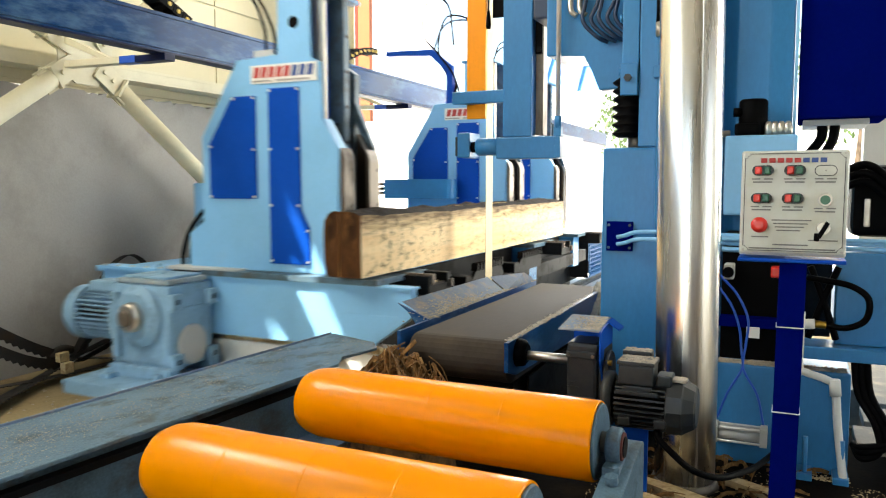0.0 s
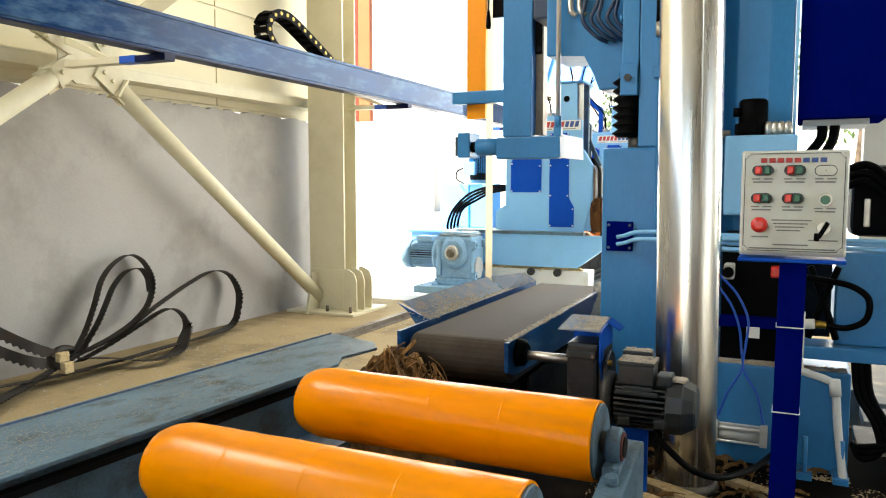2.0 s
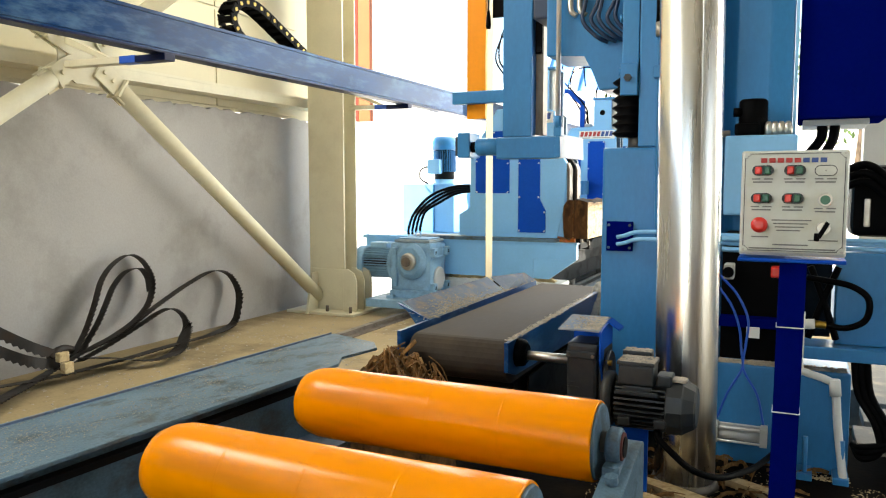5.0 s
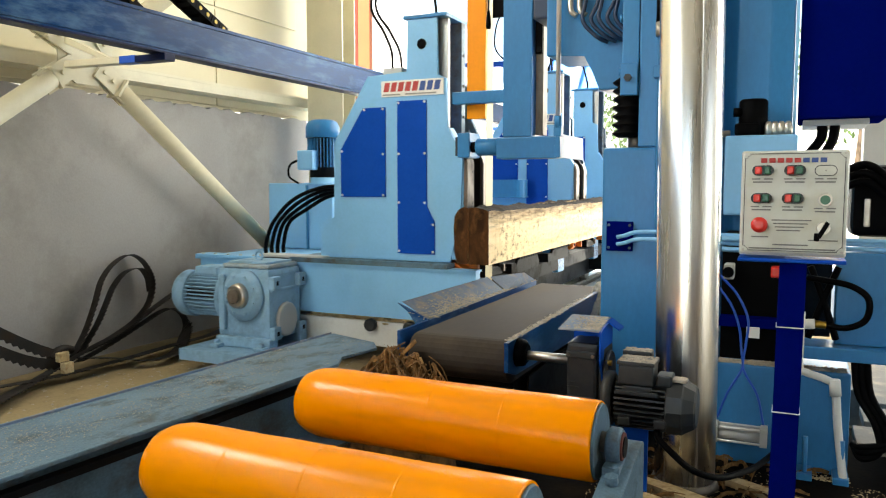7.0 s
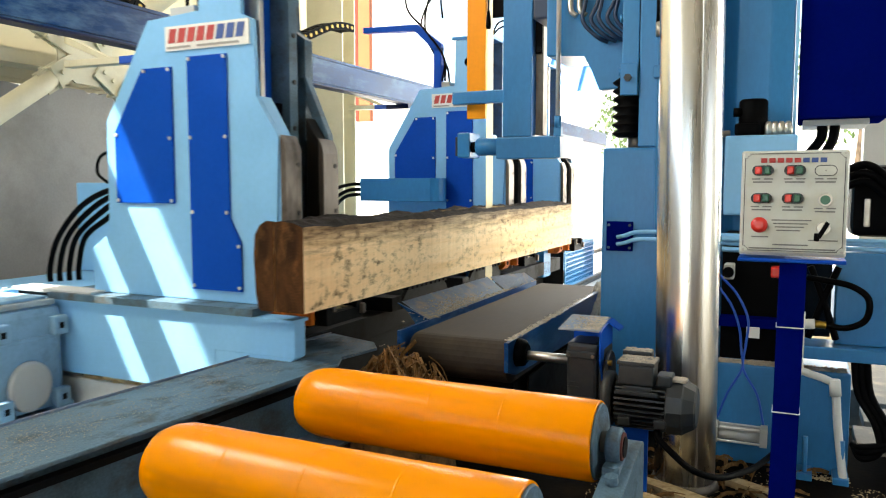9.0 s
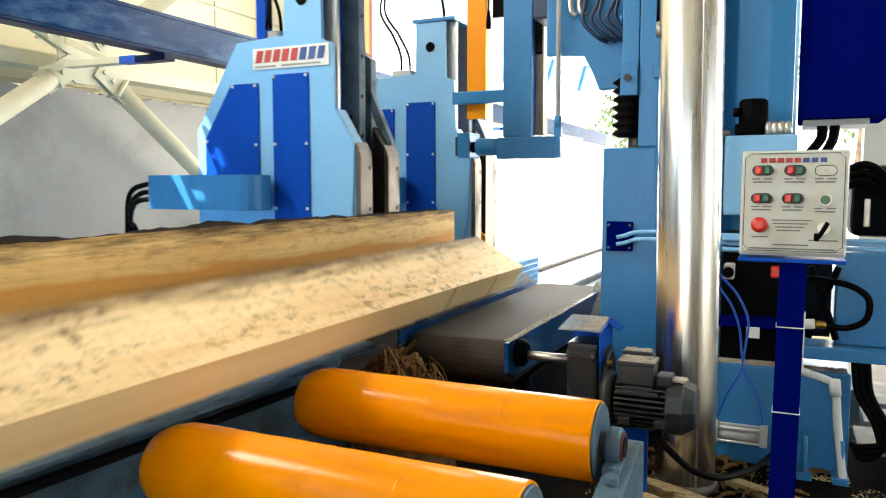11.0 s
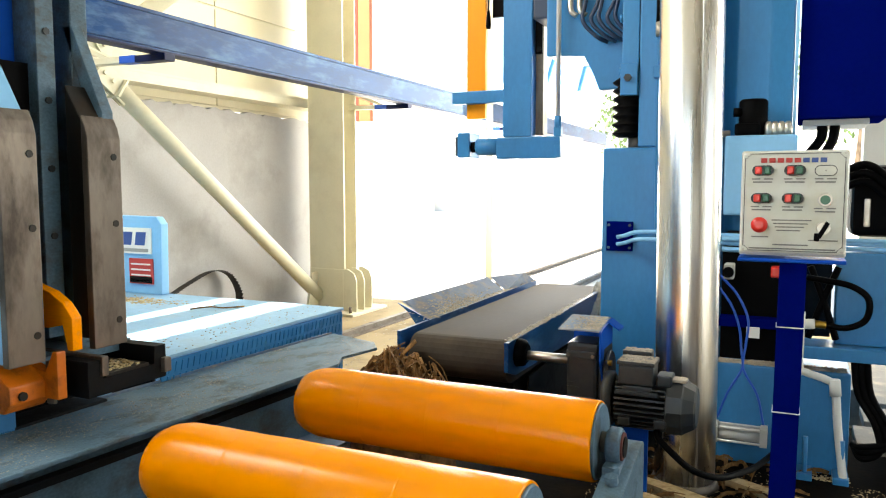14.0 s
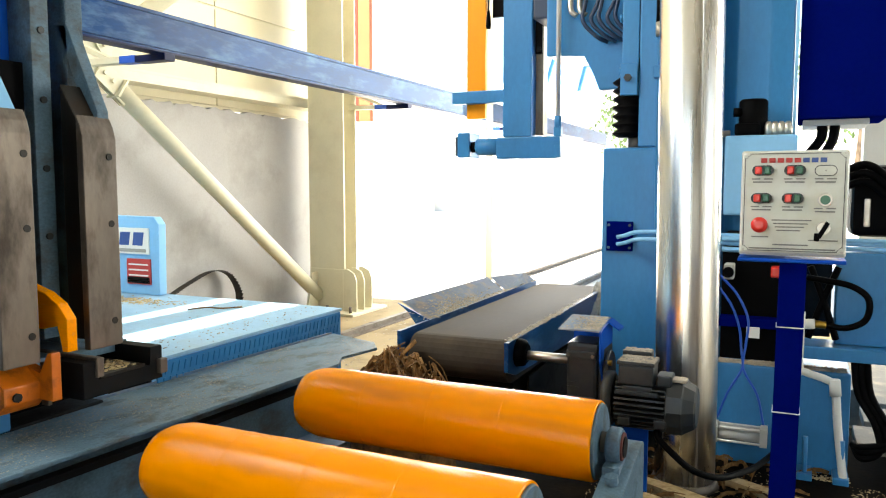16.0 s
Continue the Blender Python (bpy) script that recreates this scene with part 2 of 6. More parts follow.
tc, sep, nz, addz = N.new("ShaderNodeTexCoord"), N.new("ShaderNodeSeparateXYZ"), N.new("ShaderNodeTexNoise"), N.new("ShaderNodeMath")
mpz = N.new("ShaderNodeMapping")
mpz.inputs["Scale"].default_value = (4, 0.8, 6)
nz.inputs["Scale"].default_value, nz.inputs["Detail"].default_value = 1.5, 5
addz.operation = "MULTIPLY_ADD"
addz.inputs[1].default_value = 0.09
L.new(tc.outputs["Object"], sep.inputs[0])
L.new(tc.outputs["Object"], mpz.inputs[0])
L.new(mpz.outputs[0], nz.inputs["Vector"])
L.new(nz.outputs[0], addz.inputs[0])
L.new(sep.outputs[2], addz.inputs[2])
band = N.new("ShaderNodeValToRGB")
e = band.color_ramp.elements
e[0].position, e[0].color = 0.10, (0, 0, 0, 1)
e[1].position, e[1].color = 0.245, (0.05, 0.05, 0.05, 1)
for pos, v in ((0.118, 0.9), (0.15, 0.65), (0.195, 0.85), (0.222, 1.0), (0.232, 0.12)):
    k = e.new(pos)
    k.color = (v, v, v, 1)
L.new(addz.outputs[0], band.inputs[0])
base_link = N["Principled BSDF"].inputs["Base Color"].links[0].from_socket
heart = N.new("ShaderNodeMix")
heart.data_type, heart.blend_type = "RGBA", "MIX"
heart.inputs[7].default_value = (*rgb("cc8c40"), 1)
L.new(band.outputs[0], heart.inputs[0])
L.new(base_link, heart.inputs[6])
L.new(heart.outputs[2], N["Principled BSDF"].inputs["Base Color"])


def bark_rim(m, lo, hi, amount, spread):
    """Brown stains that run in from the bark along the upper edge of a sawn face."""
    N, L = m.node_tree.nodes, m.node_tree.links
    tc, sep, mp, nz = N.new("ShaderNodeTexCoord"), N.new("ShaderNodeSeparateXYZ"), N.new("ShaderNodeMapping"), N.new("ShaderNodeTexNoise")
    ma, mr, mix = N.new("ShaderNodeMath"), N.new("ShaderNodeMapRange"), N.new("ShaderNodeMix")
    mp.inputs["Scale"].default_value = (4, 2.2, 22)
    nz.inputs["Scale"].default_value, nz.inputs["Detail"].default_value, nz.inputs["Roughness"].default_value = 2.0, 8, 0.7
    ma.operation, ma.inputs[1].default_value = "MULTIPLY_ADD", spread
    mr.inputs[1].default_value, mr.inputs[2].default_value, mr.inputs[4].default_value = lo, hi, amount
    mix.data_type = "RGBA"
    mix.inputs[7].default_value = (*rgb("38210f"), 1)
    b = N["Principled BSDF"].inputs["Base Color"]
    src = b.links[0].from_socket
    L.new(tc.outputs["Object"], sep.inputs[0])
    L.new(tc.outputs["Object"], mp.inputs[0])
    L.new(mp.outputs[0], nz.inputs["Vector"])
    L.new(nz.outputs[0], ma.inputs[0])
    L.new(sep.outputs[2], ma.inputs[2])
    L.new(ma.outputs[0], mr.inputs[0])
    L.new(mr.outputs[0], mix.inputs[0])
    L.new(src, mix.inputs[6])
    L.new(mix.outputs[2], b)


bark_rim(M_FRESH, 0.335, 0.40, 0.9, 0.2)
bark_rim(M_SAWN, 0.31, 0.41, 0.85, 0.26)
M_PALE = wood("pale_sawn_edge", rgb("e6c996"), rgb("cfa265"), stretch=(10, 0.6, 10), streak=0.6)
M_LOGBARK = wood("dark_log_bark", rgb("1c120b"), rgb("080503"), 0.9, (20, 6, 20), 0.9)
M_ENDGRAIN = wood("weathered_end_grain", rgb("54351c"), rgb("120a05"), 0.85, (16, 16, 7), 0.95, stain=rgb("96693c"), stain_amt=0.55, stain_scale=(5, 5, 3))
N, L = M_ENDGRAIN.node_tree.nodes, M_ENDGRAIN.node_tree.links
tc, mp, wv, mr, mix = N.new("ShaderNodeTexCoord"), N.new("ShaderNodeMapping"), N.new("ShaderNodeTexWave"), N.new("ShaderNodeMapRange"), N.new("ShaderNodeMix")
mp.inputs["Location"].default_value = (0.03, 0, -0.13)
wv.wave_type, wv.rings_direction = "RINGS", "Y"
wv.inputs["Scale"].default_value, wv.inputs["Distortion"].default_value, wv.inputs["Detail"].default_value, wv.inputs["Detail Scale"].default_value = 34, 7.0, 4, 3.0
mr.inputs[4].default_value = 0.28
mix.data_type = "RGBA"
mix.inputs[7].default_value = (*rgb("1d1109"), 1)
b = N["Principled BSDF"].inputs["Base Color"]
src = b.links[0].from_socket
L.new(tc.outputs["Object"], mp.inputs[0])
L.new(mp.outputs[0], wv.inputs["Vector"])
L.new(wv.outputs["Color"], mr.inputs[0])
L.new(mr.outputs[0], mix.inputs[0])
L.new(src, mix.inputs[6])
L.new(mix.outputs[2], b)
M_RESIN = wood("resin_stained_pine", rgb("a47c46"), rgb("5c3c1c"), 0.7, (60, 60, 60), 0.9)
M_CHIP = wood("pale_wood_chips", rgb("c8b48c"), rgb("8a6d44"), 0.9, (30, 30, 30), 0.8)

# ---- mesh tools ----
ORG = {}


def thing(name, at, label, category, group="", kind=""):
    ob = new(name)
    ob.empty_display_size = 0.1
    ob.location = at
    ORG[ob.name] = Vector(at)
    return tagged(ob, label, category, group, kind)


def link_mesh(name, bm, mat):
    me = bpy.data.meshes.new(name)
    bmesh.ops.recalc_face_normals(bm, faces=bm.faces)
    bm.to_mesh(me)
    bm.free()
    for mm in (mat if isinstance(mat, (list, tuple)) else [mat]):
        me.materials.append(mm)
    return me


def part(name, bm, mat, parent, label=""):
    """Links a bmesh, given in the place's coordinates, as one mesh under a thing or under a part."""
    o = ORG[parent.name]
    bmesh.ops.translate(bm, vec=-o, verts=bm.verts)
    ob = new(name, link_mesh(name, bm, mat))
    ob.parent = parent
    ORG[ob.name] = o
    return tagged(ob, label)


def solo(name, bm, mat, at, label, category, group="", kind=""):
    """A thing that is one mesh."""
    bmesh.ops.translate(bm, vec=-Vector(at), verts=bm.verts)
    ob = new(name, link_mesh(name, bm, mat))
    ob.location = at
    ORG[ob.name] = Vector(at)
    return tagged(ob, label, category, group, kind)


def B():
    return bmesh.new()


def box(bm, x0, x1, y0, y1, z0, z1, bev=0.0, mat=0):
    vs = [bm.verts.new((x, y, z)) for x in (x0, x1) for y in (y0, y1) for z in (z0, z1)]
    fs = [bm.faces.new([vs[i] for i in q]) for q in ((0, 1, 3, 2), (4, 6, 7, 5), (0, 4, 5, 1), (2, 3, 7, 6), (0, 2, 6, 4), (1, 5, 7, 3))]
    for f in fs:
        f.material_index = mat
    if bev:
        es = list({e for f in fs for e in f.edges})
        bmesh.ops.bevel(bm, geom=es, offset=bev, segments=2, profile=0.6, affect="EDGES")
    return bm


def prism(bm, pts, axis, a, b, bev=0.0, mat=0):
    """An outline swept along an axis from a to b. axis y: points are (x, z); x: (y, z); z: (x, y)."""
    def P(p, d):
        return {"y": (p[0], d, p[1]), "x": (d, p[0], p[1]), "z": (p[0], p[1], d)}[axis]
    r0, r1 = [bm.verts.new(P(p, a)) for p in pts], [bm.verts.new(P(p, b)) for p in pts]
    fs = [bm.faces.new(r0), bm.faces.new(r1[::-1])]
    n = len(pts)
    fs += [bm.faces.new((r0[i], r1[i], r1[(i + 1) % n], r0[(i + 1) % n])) for i in range(n)]
    for f in fs:
        f.material_index = mat
    if bev:
        es = list({e for f in fs for e in f.edges})
        bmesh.ops.bevel(bm, geom=es, offset=bev, segments=2, profile=0.6, affect="EDGES")
    return bm


def rings(bm, p0, p1, prof, seg=24, cap=True, mat=0, smooth=True):
    """A turned body between p0 and p1: prof is (share of the way, radius)."""
    p0, p1 = Vector(p0), Vector(p1)
    q = (p1 - p0).to_track_quat("Z", "Y")
    rs = []
    for s, r in prof:
        c = p0.lerp(p1, s)
        rs.append([bm.verts.new(c + q @ Vector((r * math.cos(k * math.tau / seg), r * math.sin(k * math.tau / seg), 0))) for k in range(seg)])
    for A, C in zip(rs, rs[1:]):
        for k in range(seg):
            f = bm.faces.new((A[k], A[(k + 1) % seg], C[(k + 1) % seg], C[k]))
            f.smooth, f.material_index = smooth, mat
    if cap:
        bm.faces.new(rs[0][::-1]).material_index = mat
        bm.faces.new(rs[-1]).material_index = mat
    return bm


def cyl(bm, p0, p1, r, seg=20, bev=0.0, mat=0):
    d = (Vector(p1) - Vector(p0)).length
    if bev:
        s = bev / d
        return rings(bm, p0, p1, [(0, r - bev), (s, r), (1 - s, r), (1, r - bev)], seg, mat=mat)
    return rings(bm, p0, p1, [(0, r), (1, r)], seg, mat=mat)


def smooth_path(pts, n=8):
    """Points of a smooth line through pts."""
    P = [Vector(p) for p in pts]
    P = [2 * P[0] - P[1]] + P + [2 * P[-1] - P[-2]]
    out = []
    for i in range(1, len(P) - 2):
        a, b, c, d = P[i - 1:i + 3]
        for k in range(n):
            t = k / n
            out.append(0.5 * (2 * b + (c - a) * t + (2 * a - 5 * b + 4 * c - d) * t * t + (3 * b - a - 3 * c + d) * t ** 3))
    return out + [P[-2]]


def tube(bm, pts, r, seg=8, n=8, mat=0):
    path = smooth_path(pts, n) if n else [Vector(p) for p in pts]
    up, prev = Vector((0.13, 0.21, 0.97)), None
    for i, p in enumerate(path):
        d = (path[min(i + 1, len(path) - 1)] - path[max(i - 1, 0)]).normalized()
        s = d.cross(up)
        s = (s if s.length > 0.05 else d.cross(Vector((1, 0, 0)))).normalized()
        u = s.cross(d)
        up = u
        ring = [bm.verts.new(p + r * (math.cos(k * math.tau / seg) * s + math.sin(k * math.tau / seg) * u)) for k in range(seg)]
        if prev:
            for k in range(seg):
                f = bm.faces.new((prev[k], prev[(k + 1) % seg], ring[(k + 1) % seg], ring[k]))
                f.smooth, f.material_index = True, mat
        else:
            bm.faces.new(ring[::-1]).material_index = mat
        prev = ring
    bm.faces.new(prev).material_index = mat
    return bm


def ribbon(bm, pts, across, w, thick=0.002, n=8, teeth=0.0, pitch=0.02):
    """A flat band that follows pts, w wide along the across direction, with saw teeth on one edge."""
    path = smooth_path(pts, n)
    if teeth:
        fine, d = [], 0.0
        for a, b in zip(path, path[1:]):
            k = max(1, round((b - a).length / pitch * 2))
            fine += [a.lerp(b, i / k) for i in range(k)]
        path = fine + [path[-1]]
    prev = None
    for i, p in enumerate(path):
        d = (path[min(i + 1, len(path) - 1)] - path[max(i - 1, 0)]).normalized()
        a = Vector(across)
        a = (a - a.dot(d) * d).normalized()
        nrm = d.cross(a) * thick / 2
        e = w / 2 + (teeth if i % 2 else 0)
        row = [bm.verts.new(v) for v in (p - a * w / 2 - nrm, p + a * e - nrm, p + a * e + nrm, p - a * w / 2 + nrm)]
        if prev:
            for k in range(4):
                bm.faces.new((prev[k], prev[(k + 1) % 4], row[(k + 1) % 4], row[k]))
        else:
            bm.faces.new(row[::-1])
        prev = row
    bm.faces.new(prev)
    return bm

# ---- the hall ----
def structure():
    b = B()
    # one ground sheet, with the saw pit sunk beside the track
    vs = [b.verts.new(v) for v in ((-400, -400, -0.004), (400, -400, -0.004), (400, 400, -0.004), (-400, 400, -0.004))]
    b.faces.new(vs)
    solo("ground", b, M_OUT, (0, 0, 0), "pale sunlit yard of concrete", "ground", kind="structure")
    solo("floor", box(B(), -4.0, 6.2, -7, 6.0, -0.1, 0.0), M_FLOOR, (0, 0, 0), "dusty tan concrete hall floor", "floor", kind="structure")
    solo("floor_pit", box(B(), -1.62, 1.4, -3, 3.6, -0.05, 0.006), M_PIT, (0, 1, 0), "dark concrete floor strewn with chips", "floor", kind="structure")
    # low wall whose render ends in a ragged edge along its top and beside the column
    R = random.Random(21)
    b = box(B(), -3.89, -3.83, -7.0, 1.0, 0.0, 1.60)
    edges = [1.0]
    while edges[-1] < 5.44:
        edges.append(edges[-1] + R.uniform(0.02, 0.06))
    tops = [1.60] + [1.602 + R.uniform(-0.014, 0.010) for _ in edges[1:]]
    rows = [[b.verts.new((x, y, z)) for x, z in ((-3.83, 0.0), (-3.83, h), (-3.89, h), (-3.89, 0.0))] for y, h in zip(edges, tops)]
    for p, q in zip(rows, rows[1:]):
        for k in range(3):
            b.faces.new((p[k], p[k + 1], q[k + 1], q[k]))
    for k in range(26):
        box(b, -3.888, -3.832, edges[-1] - 0.002, edges[-1] + 0.03 + R.uniform(-0.015, 0.012), 0.061 * k, 0.061 * k + 0.0612)
    solo("wall_west", b, M_WALL, (-3.86, 0, 0), "grey cement-rendered low wall with a ragged upper edge", "wall", kind="structure")
    solo("wall_west_core", box(B(), -4.05, -3.892, -7, 5.74, 0, 1.59), M_WALL, (-3.95, 0, 0), "pale masonry behind the render", "wall", kind="structure")
    # Roof is out of view; it runs past the hall as a sunshade.
    solo("ceiling", box(B(), -4, 6.4, -7.2, 8.4, 5.4, 5.5), M_CEIL, (0, 0, 5.4), "unseen grey hall roof, run out to shade the carriage", "ceiling", kind="structure")
    # unseen east wall, added: one wide gap lets light in
    b = box(B(), 6.2, 6.4, -7, -0.5, 0, 3.7)
    box(b, 6.2, 6.4, 2.9, 6.2, 0, 3.7)
    box(b, 6.2, 6.4, -7, 6.2, 3.7, 5.4)
    solo("wall_east", b, M_HALL, (6.3, 0, 0), "unseen added grey hall wall with a wide gap for light", "wall", kind="structure")
    # South wall behind the view, added with a gap that limits the light.
    b = box(B(), -4, -3.2, -7.2, -7.0, 0, 5.4)
    box(b, 1.4, 6.4, -7.2, -7.0, 0, 5.4)
    box(b, -3.2, 1.4, -7.2, -7.0, 4.2, 5.4)
    solo("wall_south", b, M_HALL, (0, -7.1, 0), "unseen added grey hall wall with a gap for light", "wall", kind="structure")


def cladding():
    # two long window strips high in the wall, short of the visible bays
    END = 5.74
    # The unseen slots are placed to cut the sun into stripes.
    b = box(B(), -3.915, -3.89, -7, END, 1.606, 2.34)
    box(b, -3.915, -3.89, 1.45, END, 2.34, 2.86)
    box(b, -3.915, -3.89, -7, END, 2.86, 3.40)
    box(b, -3.915, -3.89, 1.60, END, 3.40, 4.28)
    box(b, -3.915, -3.89, -7, END, 4.28, 5.4)
    # Unseen lintel, added only to keep sun off the far carriage.
    box(b, -3.915, -3.89, END + 0.001, 8.4, 3.5, 5.4)
    ob = solo("wall_west_upper", b, M_CLAD, (-3.9, 0, 1.6), "cream sheet-clad upper wall with unseen window strips and added lintel", "wall", kind="structure")
    y = -6.6
    while y < 5.3:
        y1 = min(y + 0.994, END - 0.02)
        for z0, z1 in ((1.63, 2.33), (2.87, 3.39), (4.29, 5.38)):
            part("panel", box(B(), -3.888, -3.876, y + 0.004, y1, z0, z1, 0.004), M_CLAD, ob)
        if y > 1.45:
            for z0, z1 in ((2.35, 2.85), (3.41, 4.27)):
                part("panel", box(B(), -3.888, -3.876, y + 0.004, y1, z0, z1, 0.004), M_CLAD, ob)
        y += 1.0
    for z in (1.685, 3.34):
        # C-shaped girt
        b = prism(B(), [(-3.87, z), (-3.70, z), (-3.70, z + 0.014), (-3.855, z + 0.015), (-3.855, z + 0.062), (-3.70, z + 0.060), (-3.70, z + 0.078), (-3.87, z + 0.085)], "y", -7 if z < 2 else 1.65, 5.55)
        box(b, -3.712, -3.70, -7 if z < 2 else 1.65, 5.55, z + 0.0145, z + 0.0595)
        solo("girt", b, M_CREAM, (-3.75, -1, z), "cream steel wall girt above the grey wall", "girt", kind="structure")


def column():
    c = thing("steel_column", (-3.46, 5.35, 0), "cream H-section steel column on a bolted base", "column")
    x0, x1, xm = -3.63, -3.295, -3.46
    b = prism(B(), [(x0, 5.20), (x1, 5.20), (x1, 5.216), (xm + 0.01, 5.221), (xm + 0.01, 5.379), (x1, 5.384), (x1, 5.40), (x0, 5.40), (x0, 5.384), (xm - 0.01, 5.379), (xm - 0.01, 5.221), (x0, 5.216)], "z", 0.02, 5.4)
    part("shaft", b, M_CREAM, c)
    part("base_plate", box(B(), -3.76, -3.12, 5.04, 5.60, 0, 0.022, 0.004), M_CREAM, c)
    part("foot_plate", box(B(), -3.62, -3.30, 5.185, 5.197, 0.022, 0.36, 0.003), M_CREAM, c)
    for y in (5.17, 5.29, 5.41):
        part("gusset", prism(B(), [(-3.29, 0.022), (-3.165, 0.022), (-3.165, 0.27), (-3.19, 0.335), (-3.25, 0.365), (-3.29, 0.365)], "y", y, y + 0.014, 0.002), M_CREAM, c)
    for x in (-3.18, -3.40, -3.58):
        part("anchor_bolt", cyl(B(), (x, 5.10, 0.02), (x, 5.10, 0.07), 0.014, 6), M_WORN, c)


def bracing():
    X, ny, nz = -3.55, 2.99, 1.755
    node = Vector((X, ny, nz))
    w = thing("wall_bracing", (X, ny, 1.4), "cream tubular steel cross bracing of the wall", "bracing")
    for e in ((X, 5.24, 0.10), (X, 0.44, 0.02), (X, 4.9, 3.16), (X, 0.3, 3.0)):
        e = Vector(e)
        d = (e - node).normalized()
        s = d.cross(Vector((1, 0, 0))).normalized()
        part("brace_tube", cyl(B(), node + d * 0.27, e - d * 0.05, 0.052, 28), M_CREAM, w)
        # slotted end: a flat tongue and two slanting cheeks
        q = [(node + d * u + s * v) for u, v in ((0.09, -0.06), (0.34, -0.06), (0.34, 0.06), (0.09, 0.06))]
        for x in (X + 0.016, X - 0.016):
            part("tongue_plate", prism(B(), [(p.y, p.z) for p in q], "x", x - 0.005, x + 0.005, 0.001), M_CREAM, w)
        q = [(node + d * u + s * v) for u, v in ((0.255, -0.062), (0.269, -0.062), (0.269, 0.062), (0.255, 0.062))]
        part("end_plate", prism(B(), [(p.y, p.z) for p in q], "x", X - 0.05, X + 0.05, 0.001), M_CREAM, w)
        for u in (0.13, 0.20):
            p = node + d * u
            part("bolt", cyl(B(), (X + 0.021, p.y, p.z), (X + 0.036, p.y, p.z), 0.014, 6), M_CREAM, w)
    pts = [(ny + 0.19 * math.cos(a), nz + 0.17 * math.sin(a)) for a in [math.tau * (k + 0.5) / 8 for k in range(8)]]
    part("node_plate", prism(B(), pts, "x", X - 0.006, X + 0.006), M_CREAM, w)
    part("foot_plate", prism(B(), [(5.02, 0.0), (5.18, 0.0), (5.18, 0.33), (5.10, 0.33)], "x", -3.56, -3.54), M_CREAM, w)


def overhead_beam():
    o = thing("cable_beam", (-2.86, 3, 1.7), "blue steel channel beam carrying the cable chain", "beam")
    b = prism(B(), [(-2.885, 1.70), (-2.81, 1.70), (-2.81, 1.708), (-2.875, 1.710), (-2.875, 1.88), (-2.885, 1.88)], "y", -2.0, 12.5, 0)
    box(b, -2.822, -2.810, -2.0, 12.5, 1.868, 1.884)
    part("channel", b, M_BEAM, o)
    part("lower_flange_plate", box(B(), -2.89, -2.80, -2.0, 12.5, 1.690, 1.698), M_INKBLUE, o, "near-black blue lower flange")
    part("side_web", box(B(), -2.822, -2.814, -2.0, 12.5, 1.712, 1.866), M_BEAM, o)
    for y, x1 in ((5.4, -3.34), (2.84, -3.5), (0.4, -3.7), (8.0, -3.4), (10.5, -3.4)):
        part("bracket_arm", prism(B(), [(x1, 1.665), (-2.83, 1.655), (-2.83, 1.688), (x1, 1.70)], "y", y - 0.03, y + 0.03, 0.003), M_CREAM, o, "cream bracket arm")
        part("bracket_strut", prism(B(), [(x1, 1.83), (x1, 1.79), (x1 + 0.27, 1.69), (x1 + 0.33, 1.69)], "y", y - 0.02, y + 0.02, 0.002), M_CREAM, o, "cream slanting strut")
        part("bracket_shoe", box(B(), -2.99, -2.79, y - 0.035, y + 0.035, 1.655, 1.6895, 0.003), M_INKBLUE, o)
        part("sprayed_end", box(B(), -3.10, -2.991, y - 0.031, y + 0.031, 1.657, 1.6935, 0.002), M_AIR, o, "arm end sprayed bright blue")


def opening_side():
    """The door jamb past the column and the yard with its far facades."""
    j = thing("door_jamb", (-3.3, 6.6, 0), "red-brown and pale orange steel gate jamb", "door jamb", kind="structure")
    part("red_strip", box(B(), -3.865, -3.815, 6.3, 6.36, 1.655, 5.0, 0.003), M_REDBR, j)
    part("orange_strip", box(B(), -3.812, -3.685, 6.3, 6.36, 1.655, 5.0, 0.003), M_SALMON, j)


